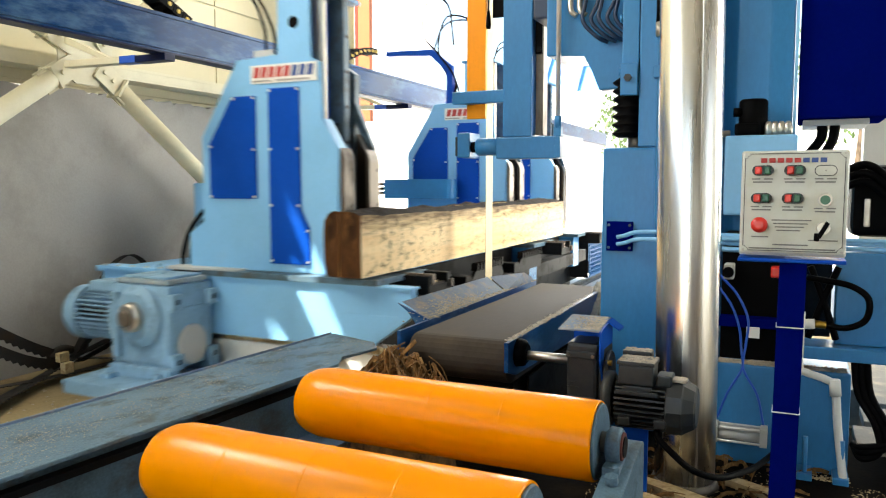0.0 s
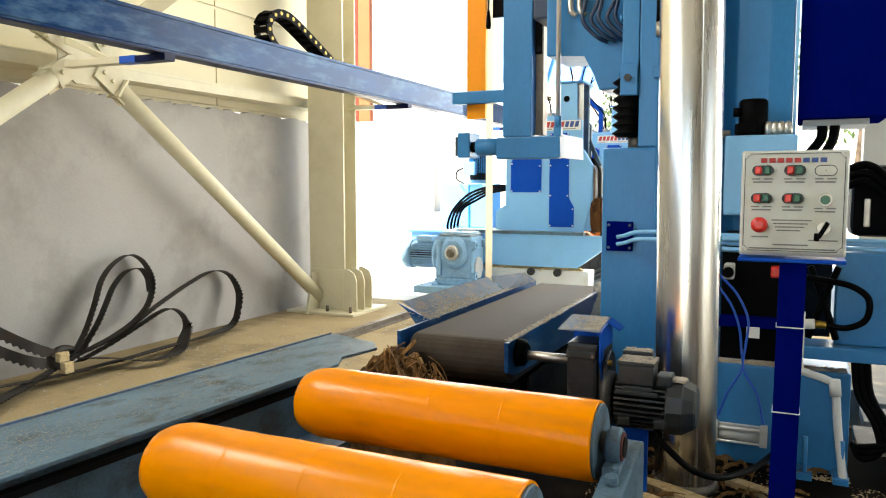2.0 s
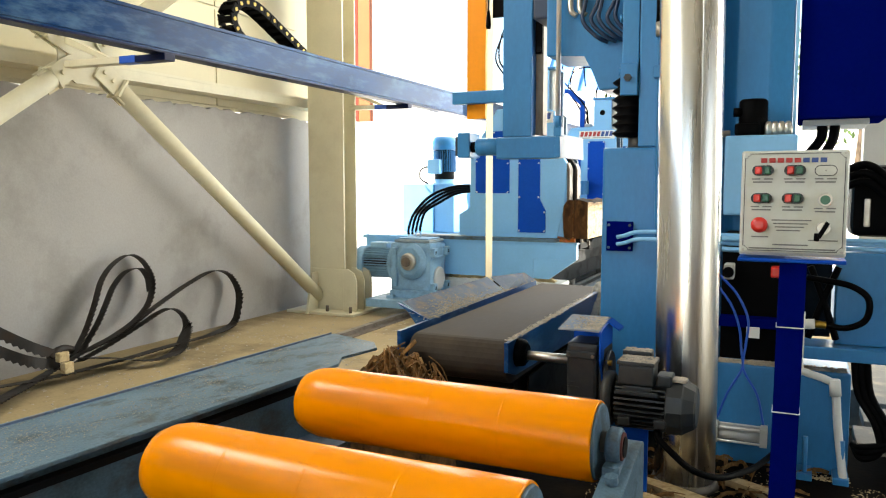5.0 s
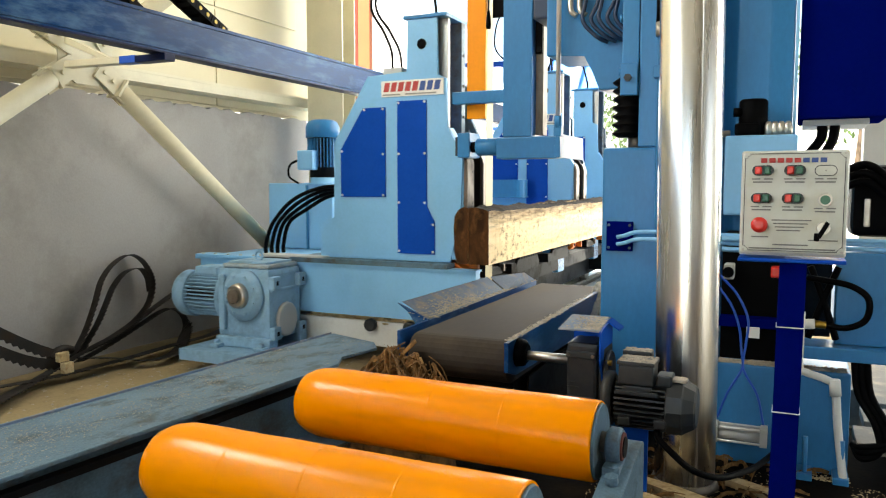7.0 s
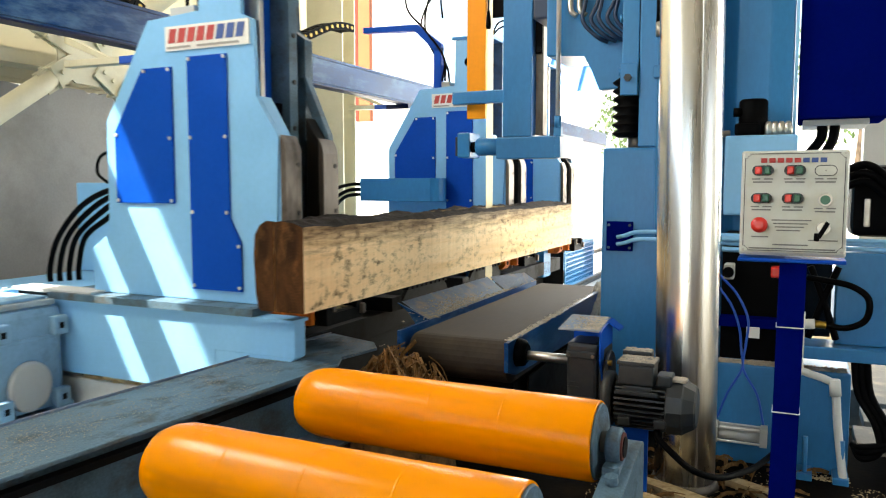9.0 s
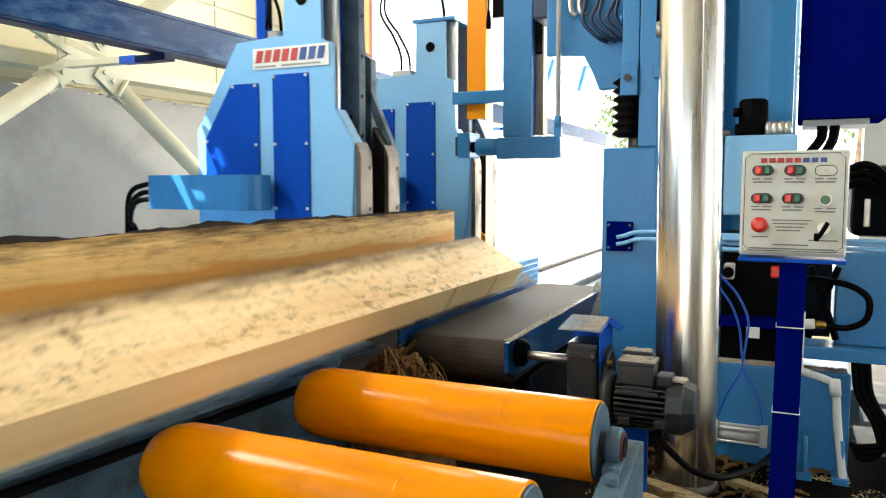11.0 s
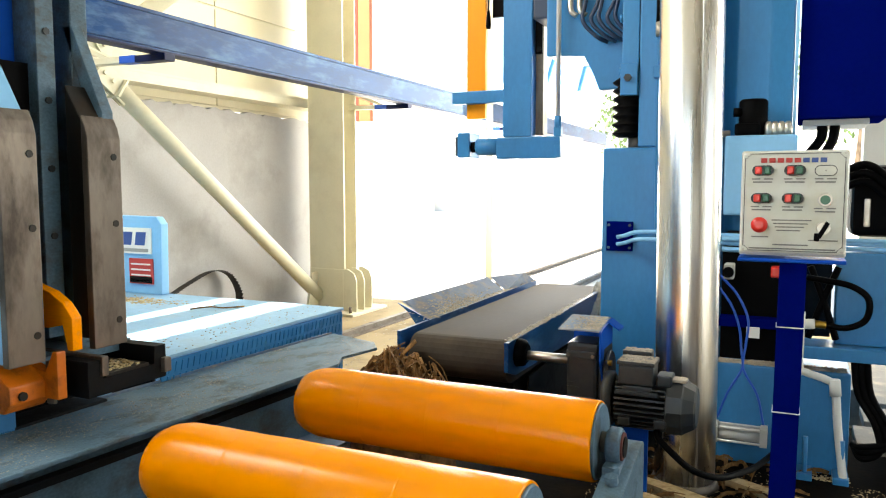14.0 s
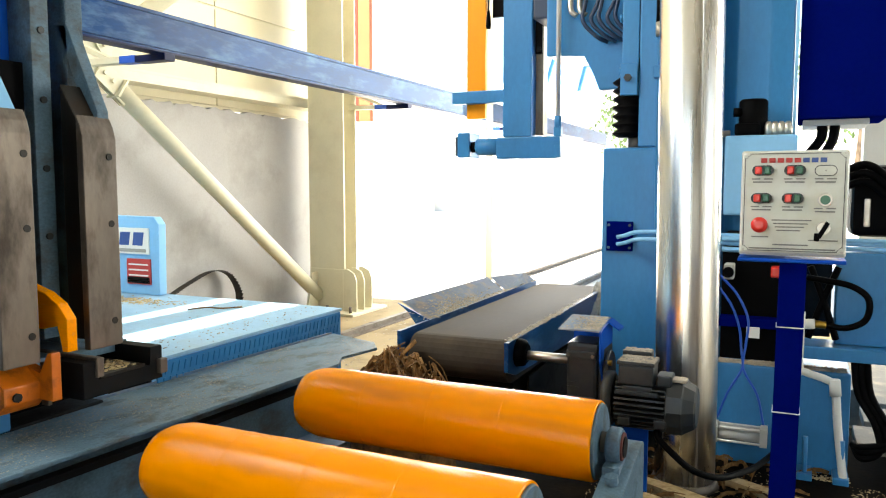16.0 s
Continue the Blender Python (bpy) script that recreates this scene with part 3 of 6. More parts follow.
def tracks_and_yard():
    for x in (-2.75, -1.98):
        b = prism(B(), [(x - 0.05, 0.0), (x + 0.05, 0.0), (x + 0.05, 0.008), (x + 0.008, 0.012), (x + 0.008, 0.034), (x + 0.022, 0.036), (x + 0.022, 0.045), (x - 0.022, 0.045), (x - 0.022, 0.036), (x - 0.008, 0.034), (x - 0.008, 0.012), (x - 0.05, 0.008)], "y", -5.0, 16.0)
        solo("track_rail", b, M_WORN, (x, 0, 0), "worn steel track rail on the floor", "rail", "track rails")
    solo("kerb", box(B(), -1.15, -0.98, 5.2, 30, 0.0, 0.10, 0.01), M_OUT, (-1.1, 5.2, 0), "pale concrete kerb beside the track", "kerb", kind="structure")
    # far shed: white walls, blue roof with a white frame
    h = thing("far_shed", (-9, 27, 0), "distant white shed with a bright blue roof", "shed")
    part("wall", box(B(), -30, 6, 27, 34, 0, 4.2), M_OUTW, h)
    part("roof", prism(B(), [(26.6, 4.0), (26.6, 4.3), (31, 9.4), (31, 9.0)], "x", -9.9, -4.6), M_BLUEROOF, h)
    for k in range(5):
        x = -9.8 + 1.3 * k
        part("roof_strut", prism(B(), [(26.4, 4.0), (26.4, 4.4), (30.8, 9.6), (30.8, 9.2)], "x", x - 0.12, x + 0.12), M_OUTW, h)
    part("fascia", box(B(), -10.1, -4.4, 26.2, 26.55, 3.8, 4.3), M_OUTW, h)
    # White backdrop added so that the view into the yard burns out.
    w = solo("yard_wall", box(B(), -60, -12.6, 26, 26.4, 0, 16), M_OUTW, (-30, 26, 0), "tall white wall added to fill the yard view with glare", "building")
    # side post of the far opening
    solo("gate_post", box(B(), 0.46, 0.95, 6.3, 6.5, 0, 5.0, 0.01), M_GREYC, (0.7, 6.4, 0), "pale grey gate post panel", "gate post")
    # trees past the saw
    R = random.Random(11)
    for tx, ty, hh in ((1.6, 24.0, 7.0), (-4.2, 25.0, 4.6), (3.4, 25.5, 8.0)):
        t = thing("tree", (tx, ty, 0), "sunlit green leafy tree across the yard", "tree", "yard trees")
        part("trunk", rings(B(), (tx, ty, 0), (tx + 0.2, ty, hh * 0.6), [(0, 0.18), (0.5, 0.12), (1, 0.05)], 10), M_TRUNK, t)
        for k in range(6):
            a = math.tau * k / 6
            part("limb", rings(B(), (tx + 0.1, ty, hh * (0.3 + 0.04 * k)), (tx + 0.1 + 1.2 * math.cos(a), ty + 1.2 * math.sin(a), hh * (0.55 + 0.05 * k)), [(0, 0.06), (1, 0.02)], 6), M_TRUNK, t)
        b = B()
        for k in range(1500):
            a, u, r = R.uniform(0, math.tau), R.uniform(-1, 1), R.random() ** 0.4
            q = math.sqrt(1 - u * u)
            bump = 1 + 0.35 * noise.noise((2 * q * math.cos(a) + tx, 2 * q * math.sin(a), 2 * u))
            c = Vector((tx + 1.9 * r * bump * q * math.cos(a), ty + 1.7 * r * bump * q * math.sin(a), hh * 0.66 + hh * 0.36 * r * bump * u))
            m = Euler((R.uniform(0, 6), R.uniform(0, 6), R.uniform(0, 6))).to_matrix()
            s = R.uniform(0.06, 0.13)
            b.faces.new([b.verts.new(c + m @ Vector(v) * s) for v in ((-1, 0, 0), (0, -0.5, 0.1), (1, 0, 0), (0, 0.5, 0.1))])
        part("crown", b, M_LEAF, t)


structure()
cladding()
tracks_and_yard()
column()
bracing()
overhead_beam()
opening_side()

# ---- infeed rollers, belt and saw ----
ROLLERS = []


def roller_table():
    t = thing("roller_table_frame", (-1.5, 1.5, 0), "grey-blue steel channel frame of the roller table, sawdust on it", "machine frame")
    K = 0.072

    def skew(pts):
        return [(x + K * (y - 2.5), y) for x, y in pts]
    part("top_flange", prism(B(), skew([(-1.662, -1.5), (-1.335, -1.5), (-1.33, 2.10), (-1.382, 2.19), (-1.356, 2.37), (-1.42, 2.45), (-1.66, 2.53)]), "z", 0.442, 0.452, 0.002), M_RAIL, t)
    # Raised paler strip: the far edge's glint is put into its colour.
    part("flange_edge", prism(B(), skew([(-1.669, -1.5), (-1.6625, -1.5), (-1.6625, 2.52), (-1.669, 2.52)]), "z", 0.440, 0.4575), M_DUSTY, t, "paler flange edge with a painted glint")
    part("web", prism(B(), skew([(-1.51, -1.5), (-1.498, -1.5), (-1.498, 2.2), (-1.51, 2.2)]), "z", 0.17, 0.442), M_RAIL, t)
    part("inner_bar", prism(B(), skew([(-1.44, -1.5), (-1.41, -1.5), (-1.41, 2.05), (-1.44, 2.05)]), "z", 0.365, 0.385, 0.002), M_OILY, t)
    part("lower_flange", prism(B(), skew([(-1.66, -1.5), (-1.335, -1.5), (-1.335, 2.2), (-1.66, 2.2)]), "z", 0.16, 0.17), M_RAIL, t)
    for y in (-0.5, 0.8, 2.0):
        part("leg", box(B(), -1.58 + K * (y - 2.5), -1.43 + K * (y - 2.5), y, y + 0.1, 0.0, 0.16, 0.004), M_RAIL, t)
    # outer rail with bearings
    part("outer_rail", prism(B(), [(-0.395, 0.02), (-0.385, 0.02), (-0.385, 0.335), (-0.33, 0.335), (-0.33, 0.35), (-0.395, 0.35)], "y", -1.5, 1.29, 0.002), M_RAIL, t)
    part("end_bracket", prism(B(), [(1.30, 0.05), (1.93, 0.05), (1.93, 0.385), (1.915, 0.396), (1.86, 0.394), (1.62, 0.342), (1.30, 0.30)], "x", -0.385, -0.322, 0.004), M_RAIL, t)
    for y, z in ((1.735, 0.372), (1.70, 0.362)):
        part("bracket_bolt", cyl(B(), (-0.355, y, z - 0.01), (-0.357, y - 0.004, z + 0.016), 0.012 if z > 0.37 else 0.017, 6), M_RAIL, t)
    part("cross_member", box(B(), -1.36, -0.40, 1.47, 1.57, 0.12, 0.22, 0.004), M_OILY, t)
    for y in (1.24, 1.80):
        be = part("pillow_bearing", rings(B(), (-0.388, y, 0.414), (-0.352, y, 0.414), [(0, 0.038), (0.2, 0.046), (0.8, 0.046), (1, 0.040)], 24), M_RAIL, t)
        part("bearing_foot", box(B(), -0.386, -0.345, y - 0.075, y + 0.06, 0.355, 0.385, 0.004), M_RAIL, be)
        part("bearing_ring", rings(B(), (-0.3519, y, 0.414), (-0.3475, y, 0.414), [(0, 0.036), (1, 0.034)], 24), M_RUST, be, "rusty red bearing seal")
        part("shaft_end", cyl(B(), (-0.3474, y, 0.414), (-0.3445, y, 0.414), 0.026, 14), M_OILY, be)


def roller(y, label):
    o = thing("feed_roller", (-0.85, y, 0.42), label, "roller", "rollers of the table")
    prof = [(0, 0.030), (0.004, 0.062), (0.02, 0.081), (0.05, 0.093), (0.085, 0.099), (0.11, 0.1), (0.19, 0.1007), (0.27, 0.0994), (0.38, 0.1006), (0.50, 0.0994), (0.62, 0.1005), (0.73, 0.0995), (0.86, 0.1004), (0.995, 0.0998), (1.0, 0.098)]
    part("shell", rings(B(), (-1.282, y, 0.42), (-0.41, y, 0.42), prof, 48), M_ORANGE, o)
    for s in (0.27, 0.5, 0.73):
        x = -1.282 + 0.872 * s
        part("weld_ring", rings(B(), (x, y, 0.42), (x + 0.006, y, 0.42), [(0, 0.0998), (0.5, 0.1007), (1, 0.0998)], 48, cap=False), M_ORANGE, o)
    part("end_disc", rings(B(), (-0.4095, y, 0.42), (-0.403, y, 0.42), [(0, 0.094), (1, 0.09)], 40), M_RAIL, o, "grey-blue steel end disc")
    part("shaft", cyl(B(), (-0.403, y, 0.42), (-0.35, y, 0.42), 0.025, 16), M_WORN, o, "steel shaft")
    ROLLERS.append(o)


def belt_conveyor():
    c = thing("belt_conveyor", (-1.05, 3.2, 0), "blue-framed belt conveyor with a worn brown rubber belt", "conveyor")
    R, y0, y1 = 0.075, 2.44, 3.95
    pts = [(y1, 0.51), (y0, 0.51)] + [(y0 - R * math.sin(a), 0.435 + R * math.cos(a)) for a in [math.pi * k / 12 for k in range(1, 12)]] + [(y0, 0.36), (y1, 0.36)]
    part("belt", prism(B(), pts, "x", -1.235, -0.865), M_BELT, c)
    part("side_plate", prism(B(), [(2.36, 0.40), (2.36, 0.525), (3.95, 0.525), (3.95, 0.34), (2.5, 0.34)], "x", -1.275, -1.262), M_BEAM, c)
    part("side_plate", prism(B(), [(2.32, 0.425), (2.32, 0.525), (3.95, 0.535), (3.95, 0.36), (2.40, 0.40)], "x", -0.85, -0.836), M_BEAM, c)
    part("drive_shaft", cyl(B(), (-0.84, 2.42, 0.468), (-0.60, 2.42, 0.468), 0.016, 14), M_STEEL, c)
    part("shaft_bearing", rings(B(), (-0.836, 2.42, 0.475), (-0.80, 2.42, 0.475), [(0, 0.05), (0.7, 0.045), (1, 0.03)], 16), M_BLACK, c)
    # deflector sheets along the blade side
    def sheet(pts):
        bm = B()
        bm.faces.new([bm.verts.new(p) for p in pts])
        bmesh.ops.solidify(bm, geom=bm.faces[:], thickness=0.006)
        return bm
    part("deflector", sheet([(-1.268, 2.60, 0.527), (-1.268, 3.46, 0.527), (-1.375, 3.50, 0.588), (-1.405, 2.64, 0.582)]), M_DUSTY, c, "sawdust-strewn deflector sheet")
    part("deflector", sheet([(-1.262, 3.47, 0.527), (-1.255, 3.92, 0.527), (-1.275, 3.78, 0.585), (-1.37, 3.52, 0.586)]), M_DUSTY, c, "sawdust-strewn deflector sheet")
    part("deflector_lip", prism(B(), [(-1.405, 0.582), (-1.268, 0.527), (-1.268, 0.46), (-1.30, 0.47), (-1.36, 0.55)], "y", 2.605, 2.615), M_BEAM, c)
    # Near-black tray and plate stand for the shaded cavity below the belt.
    part("under_tray", box(B(), -1.2, -0.88, 2.5, 3.95, 0.2, 0.34, 0.004), M_OILY, c)
    part("stand_plate", box(B(), -0.846, -0.838, 2.55, 3.9, 0.02, 0.36), M_OILY, c)


def drive_unit():
    g = thing("belt_gear_motor", (-0.55, 2.4, 0), "dark grey geared motor driving the belt, dusted with sawdust", "gear motor")
    case = part("gear_case", box(B(), -0.642, -0.542, 2.335, 2.47, 0.34, 0.545, 0.012), M_GREYM, g)
    part("case_shoulder", box(B(), -0.541, -0.520, 2.345, 2.46, 0.36, 0.53, 0.008), M_GREYM, g)
    for z in (0.350, 0.497):
        part("case_rib", box(B(), -0.640, -0.545, 2.322, 2.3345, z, z + 0.022, 0.003), M_GREYM, case)
        for x in (-0.632, -0.553):
            part("case_bolt", cyl(B(), (x, 2.3215, z + 0.011), (x, 2.315, z + 0.011), 0.006, 6), M_WORN, case)
    for z in (0.40, 0.415):
        part("case_line", box(B(), -0.636, -0.60, 2.330, 2.3345, z, z + 0.003), M_GREYM, case)
    part("case_flange", cyl(B(), (-0.519, 2.38, 0.45), (-0.505, 2.38, 0.45), 0.07, 28, 0.005), M_GREYM, g)
    part("plug", cyl(B(), (-0.515, 2.335, 0.49), (-0.495, 2.335, 0.49), 0.010, 6), M_BRASS, g)
    # Black body: shade of the deep fin gaps put into its colour.
    m = part("motor_body", cyl(B(), (-0.475, 2.3, 0.388), (-0.31, 2.3, 0.388), 0.064, 28), M_BLACK, g)
    part("motor_flange", rings(B(), (-0.505, 2.3, 0.388), (-0.475, 2.3, 0.388), [(0, 0.085), (0.7, 0.085), (1, 0.072)], 28), M_GREYM, g)
    for k in range(30):
        b = box(B(), -0.465, -0.318, -0.0026, 0.0026, 0.06, 0.082)
        bmesh.ops.rotate(b, verts=b.verts, cent=(0, 0, 0), matrix=Matrix.Rotation(math.tau * k / 30, 3, "X"))
        bmesh.ops.translate(b, vec=(0, 2.3, 0.388), verts=b.verts)
        part("cooling_fin", b, M_GREYM, m)
    part("fan_cowl", rings(B(), (-0.316, 2.3, 0.388), (-0.232, 2.3, 0.388), [(0, 0.083), (0.05, 0.088), (0.55, 0.087), (0.60, 0.083), (0.94, 0.066), (1, 0.058)], 12, smooth=False), M_GREYM, g)
    for x in (-0.45, -0.345):
        part("motor_foot", box(B(), x, x + 0.035, 2.212, 2.235, 0.335, 0.36, 0.004), M_GREYM, g)
    part("fin_bar", box(B(), -0.46, -0.335, 2.218, 2.232, 0.425, 0.438, 0.003), M_GREYM, g)
    part("cowl_dust", prism(B(), [(-0.312, 2.26), (-0.262, 2.255), (-0.258, 2.30), (-0.310, 2.31)], "z", 0.468, 0.477, 0.002), M_DUST, g, "caked sawdust on the fan cowl")
    tb = part("terminal_box", box(B(), -0.455, -0.352, 2.235, 2.325, 0.452, 0.512, 0.006), M_GREYM, g)
    part("box_lid", box(B(), -0.459, -0.348, 2.231, 2.329, 0.5125, 0.524, 0.003), M_GREYM, tb)
    part("box_foot", box(B(), -0.440, -0.355, 2.226, 2.2345, 0.432, 0.452, 0.003), M_GREYM, tb)
    part("cable_entry", box(B(), -0.345, -0.300, 2.245, 2.315, 0.452, 0.487, 0.006), M_GREYM, tb)
    part("box_back", box(B(), -0.47, -0.38, 2.37, 2.43, 0.45, 0.527, 0.006), M_GREYM, g)
    h = thing("gear_guard", (-0.58, 2.42, 0), "dark blue sheet guard with sawdust on top", "guard")
    part("top_sheet", prism(B(), [(2.30, 0.590), (2.30, 0.594), (2.47, 0.613), (2.47, 0.609)], "x", -0.660, -0.530), M_DUSTY, h)
    part("side_sheet", prism(B(), [(2.302, 0.50), (2.302, 0.592), (2.47, 0.611), (2.47, 0.40), (2.36, 0.40)], "x", -0.5295, -0.5235), M_DARK, h)
    part("roof_sheet", prism(B(), [(-0.523, 0.604), (-0.523, 0.609), (-0.487, 0.585), (-0.487, 0.580)], "y", 2.40, 2.47), M_DARK, h)
    part("back_sheet", box(B(), -0.655, -0.53, 2.471, 2.476, 0.30, 0.608), M_DARK, h)
    part("stay", box(B(), -0.485, -0.405, 2.49, 2.50, 0.0, 0.36), M_DARK, h)


def duct():
    d = thing("exhaust_duct", (-0.305, 2.7, 0), "shiny stainless steel exhaust duct, stained near the floor", "duct")
    lo, hi = Vector((-0.308, 2.68, 0.0)), Vector((-0.358, 2.68, 5.3))
    part("pipe", rings(B(), lo, hi, [(0, 0.101), (0.06, 0.104), (1, 0.105)], 64), M_PIPE, d)
    part("foot_collar", rings(B(), (-0.308, 2.68, 0.0), (-0.308, 2.68, 0.03), [(0, 0.12), (1, 0.107)], 36), M_WORN, d)
    # folded lengthwise seam
    b = B()
    a = math.radians(-62)
    for k in range(40):
        p, q = lo.lerp(hi, k / 40), lo.lerp(hi, (k + 1) / 40)
        n, t = Vector((math.cos(a), math.sin(a), 0)), Vector((-math.sin(a), math.cos(a), 0))
        r = 0.1042
        vs = [b.verts.new(v + n * (r + h) + t * w) for v in (p, q) for h, w in ((0, -0.005), (0.0022, -0.003), (0.0022, 0.003), (0, 0.005))]
        for i in range(3):
            b.faces.new((vs[i], vs[i + 1], vs[i + 5], vs[i + 4]))
    part("lock_seam", b, M_PIPE, d)


def saw_frame():
    s = thing("band_saw_frame", (-0.5, 3.4, 0), "large blue painted band saw frame", "band saw")
    part("blade", box(B(), -1.5012, -1.5, 3.79, 3.89, 0.0, 4.6), M_BLADE, s, "bright steel saw blade running vertically")
    part("front_column", box(B(), -0.735, -0.45, 3.2, 3.75, 0.0, 1.205, 0.012), M_MACH, s)
    part("upright", box(B(), -0.59, -0.40, 3.2, 3.75, 1.2055, 5.0, 0.008), M_MACH, s)
    part("upright_step", box(B(), -0.662, -0.592, 3.2, 3.7, 1.42, 5.0, 0.006), M_MACH, s)
    part("head_bracket", prism(B(), [(-0.664, 1.46), (-0.78, 1.46), (-0.84, 1.62), (-1.02, 1.62), (-1.02, 2.6), (-0.664, 2.6)], "y", 3.3, 3.65, 0.01), M_MACH, s)
    part("corner_strip", box(B(), -0.47, -0.44, 3.15, 3.199, 0.3, 1.9, 0.006), M_MACH, s)
    b = B()
    prof = []
    for k in range(7):
        prof += [(k / 7, 0.050), ((k + 0.45) / 7, 0.074), ((k + 0.55) / 7, 0.074)]
    rings(b, (-0.64, 3.28, 1.25), (-0.64, 3.28, 1.50), prof + [(1, 0.05)], 24)
    part("bellows", b, M_BLACK, s)
    part("spindle", cyl(B(), (-0.62, 3.3, 1.2), (-0.62, 3.3, 1.27), 0.03, 16), M_WORN, s)
    pl = part("pipe_plate", box(B(), -0.71, -0.6, 3.185, 3.1985, 0.77, 0.895, 0.002), M_NAVY, s)
    for x in (-0.70, -0.612):
        for z in (0.785, 0.88):
            part("screw", cyl(B(), (x, 3.180, z), (x, 3.186, z), 0.006, 8), M_RAIL, pl)
    for z in (0.83, 0.80):
        part("oil_pipe", tube(B(), [(-0.66, 3.18, z), (-0.62, 3.13, z + 0.01), (-0.54, 3.10, z + 0.03), (-0.30, 3.06, z + 0.028), (0.4, 3.0, z + 0.02)], 0.009, 8), M_LIGHT, s)
    # wide back body
    part("wheel_housing", prism(B(), [(-0.30, 3.45), (-0.22, 3.36), (-0.10, 3.34), (-0.01, 3.36), (-0.01, 4.1), (-0.40, 4.1), (-0.40, 3.6)], "z", 0.0, 5.0, 0.01), M_MACH, s)
    part("housing_edge", box(B(), -0.008, 0.004, 3.36, 3.42, 1.0, 5.0), M_LIGHT, s)
    cb = part("switch_cabinet", box(B(), 0.010, 0.335, 3.40, 3.8, 1.315, 2.6, 0.008), M_NAVY, s, "navy blue switch cabinet")
    part("base_block", prism(B(), [(-0.235, 0.0), (0.215, 0.0), (0.215, 0.38), (-0.235, 0.38)], "y", 2.98, 3.6, 0.008), M_MACH, s)
    part("side_frame", box(B(), 0.155, 0.9, 3.0, 3.1, 0.48, 0.81, 0.006), M_MACH, s)
    part("side_shelf", box(B(), 0.05, 0.9, 2.94, 3.1, 0.43, 0.478, 0.006), M_MACH, s)
    part("tank", box(B(), -0.245, 0.014, 3.15, 3.339, 0.93, 1.24, 0.01), M_LIGHT, s)
    part("pump_motor", cyl(B(), (-0.150, 3.25, 1.2405), (-0.150, 3.25, 1.385), 0.053, 20, 0.008), M_BLACK, s)


def saw_details():
    """Pipes, cables and fittings on the saw's operator side."""
    s = thing("saw_fittings", (0.0, 2.95, 0), "hoses, valves and cylinders fixed to the band saw's foot", "fittings")
    # Solid black box: the dark of the foot's opening put into colour.
    part("dark_recess", box(B(), -0.232, 0.03, 3.05, 3.335, 0.385, 0.86), M_BLACK, s, "black box holding the shade of the saw foot's opening")
    part("cross_rail", box(B(), -0.232, 0.05, 2.975, 3.045, 0.52, 0.555, 0.003), M_NAVY, s)
    part("solenoid", box(B(), -0.22, -0.185, 2.95, 3.04, 0.70, 0.755, 0.004), M_GREYC, s)
    part("solenoid_coil", cyl(B(), (-0.203, 2.93, 0.728), (-0.203, 2.95, 0.728), 0.02, 14), M_BLACK, s)
    part("red_valve", box(B(), -0.06, -0.005, 2.98, 3.04, 0.71, 0.75, 0.006), M_RED, s, "red shut-off valve")
    part("pressure_gauge", rings(B(), (-0.002, 2.975, 0.72), (-0.002, 2.96, 0.72), [(0, 0.024), (0.7, 0.024), (1, 0.02)], 20), M_WHITE, s, "round white pressure gauge")
    part("white_tag", box(B(), -0.135, -0.09, 2.965, 2.972, 0.485, 0.525), M_WHITE, s, "white paper tag")
    for k, pts in enumerate(([(-0.235, 3.0, 0.66), (-0.19, 2.98, 0.60), (-0.16, 2.97, 0.52), (-0.15, 2.96, 0.44), (-0.145, 2.95, 0.37), (-0.19, 2.94, 0.28), (-0.225, 2.94, 0.18)],
                             [(-0.235, 3.0, 0.71), (-0.17, 2.98, 0.64), (-0.13, 2.97, 0.55), (-0.135, 2.96, 0.46), (-0.14, 2.95, 0.37), (-0.09, 2.94, 0.28), (-0.065, 2.94, 0.17)])):
        part("air_hose", tube(B(), pts, 0.0045, 8), M_AIR, s, "bright blue air hose")
    c = part("air_cylinder", cyl(B(), (-0.235, 2.945, 0.125), (-0.065, 2.945, 0.125), 0.026, 20), M_GREYC, s, "grey aluminium air cylinder")
    for x in (-0.245, -0.075):
        part("cylinder_head", box(B(), x, x + 0.025, 2.91, 2.975, 0.092, 0.16, 0.003), M_GREYC, c)
    for yy, zz in ((2.918, 0.10), (2.918, 0.150), (2.970, 0.150)):
        part("tie_rod", cyl(B(), (-0.243, yy, zz), (-0.055, yy, zz), 0.005, 8), M_CHROME, c)
    part("water_pipe", tube(B(), [(0.045, 2.93, 0.60), (0.045, 2.93, 0.50), (0.046, 2.93, 0.40), (0.07, 2.92, 0.385), (0.135, 2.91, 0.368), (0.161, 2.91, 0.34), (0.175, 2.91, 0.2), (0.20, 2.90, 0.0)], 0.014, 10), M_PVC, s, "white plastic water pipe")
    part("pipe_elbow", cyl(B(), (0.158, 2.908, 0.372), (0.164, 2.908, 0.315), 0.019, 14), M_PVC, s)
    part("pipe_tee", cyl(B(), (0.03, 2.93, 0.555), (0.09, 2.93, 0.56), 0.018, 14), M_PVC, s)
    part("brass_coupling", cyl(B(), (0.09, 2.93, 0.56), (0.125, 2.93, 0.558), 0.014, 8), M_BRASS, s, "brass hose coupling")
    part("water_hose", tube(B(), [(0.125, 2.93, 0.557), (0.19, 2.92, 0.555), (0.245, 2.91, 0.59), (0.25, 2.91, 0.66), (0.20, 2.92, 0.70), (0.12, 2.93, 0.715), (0.06, 2.96, 0.72)], 0.011, 10), M_BLACK, s, "black rubber hose")
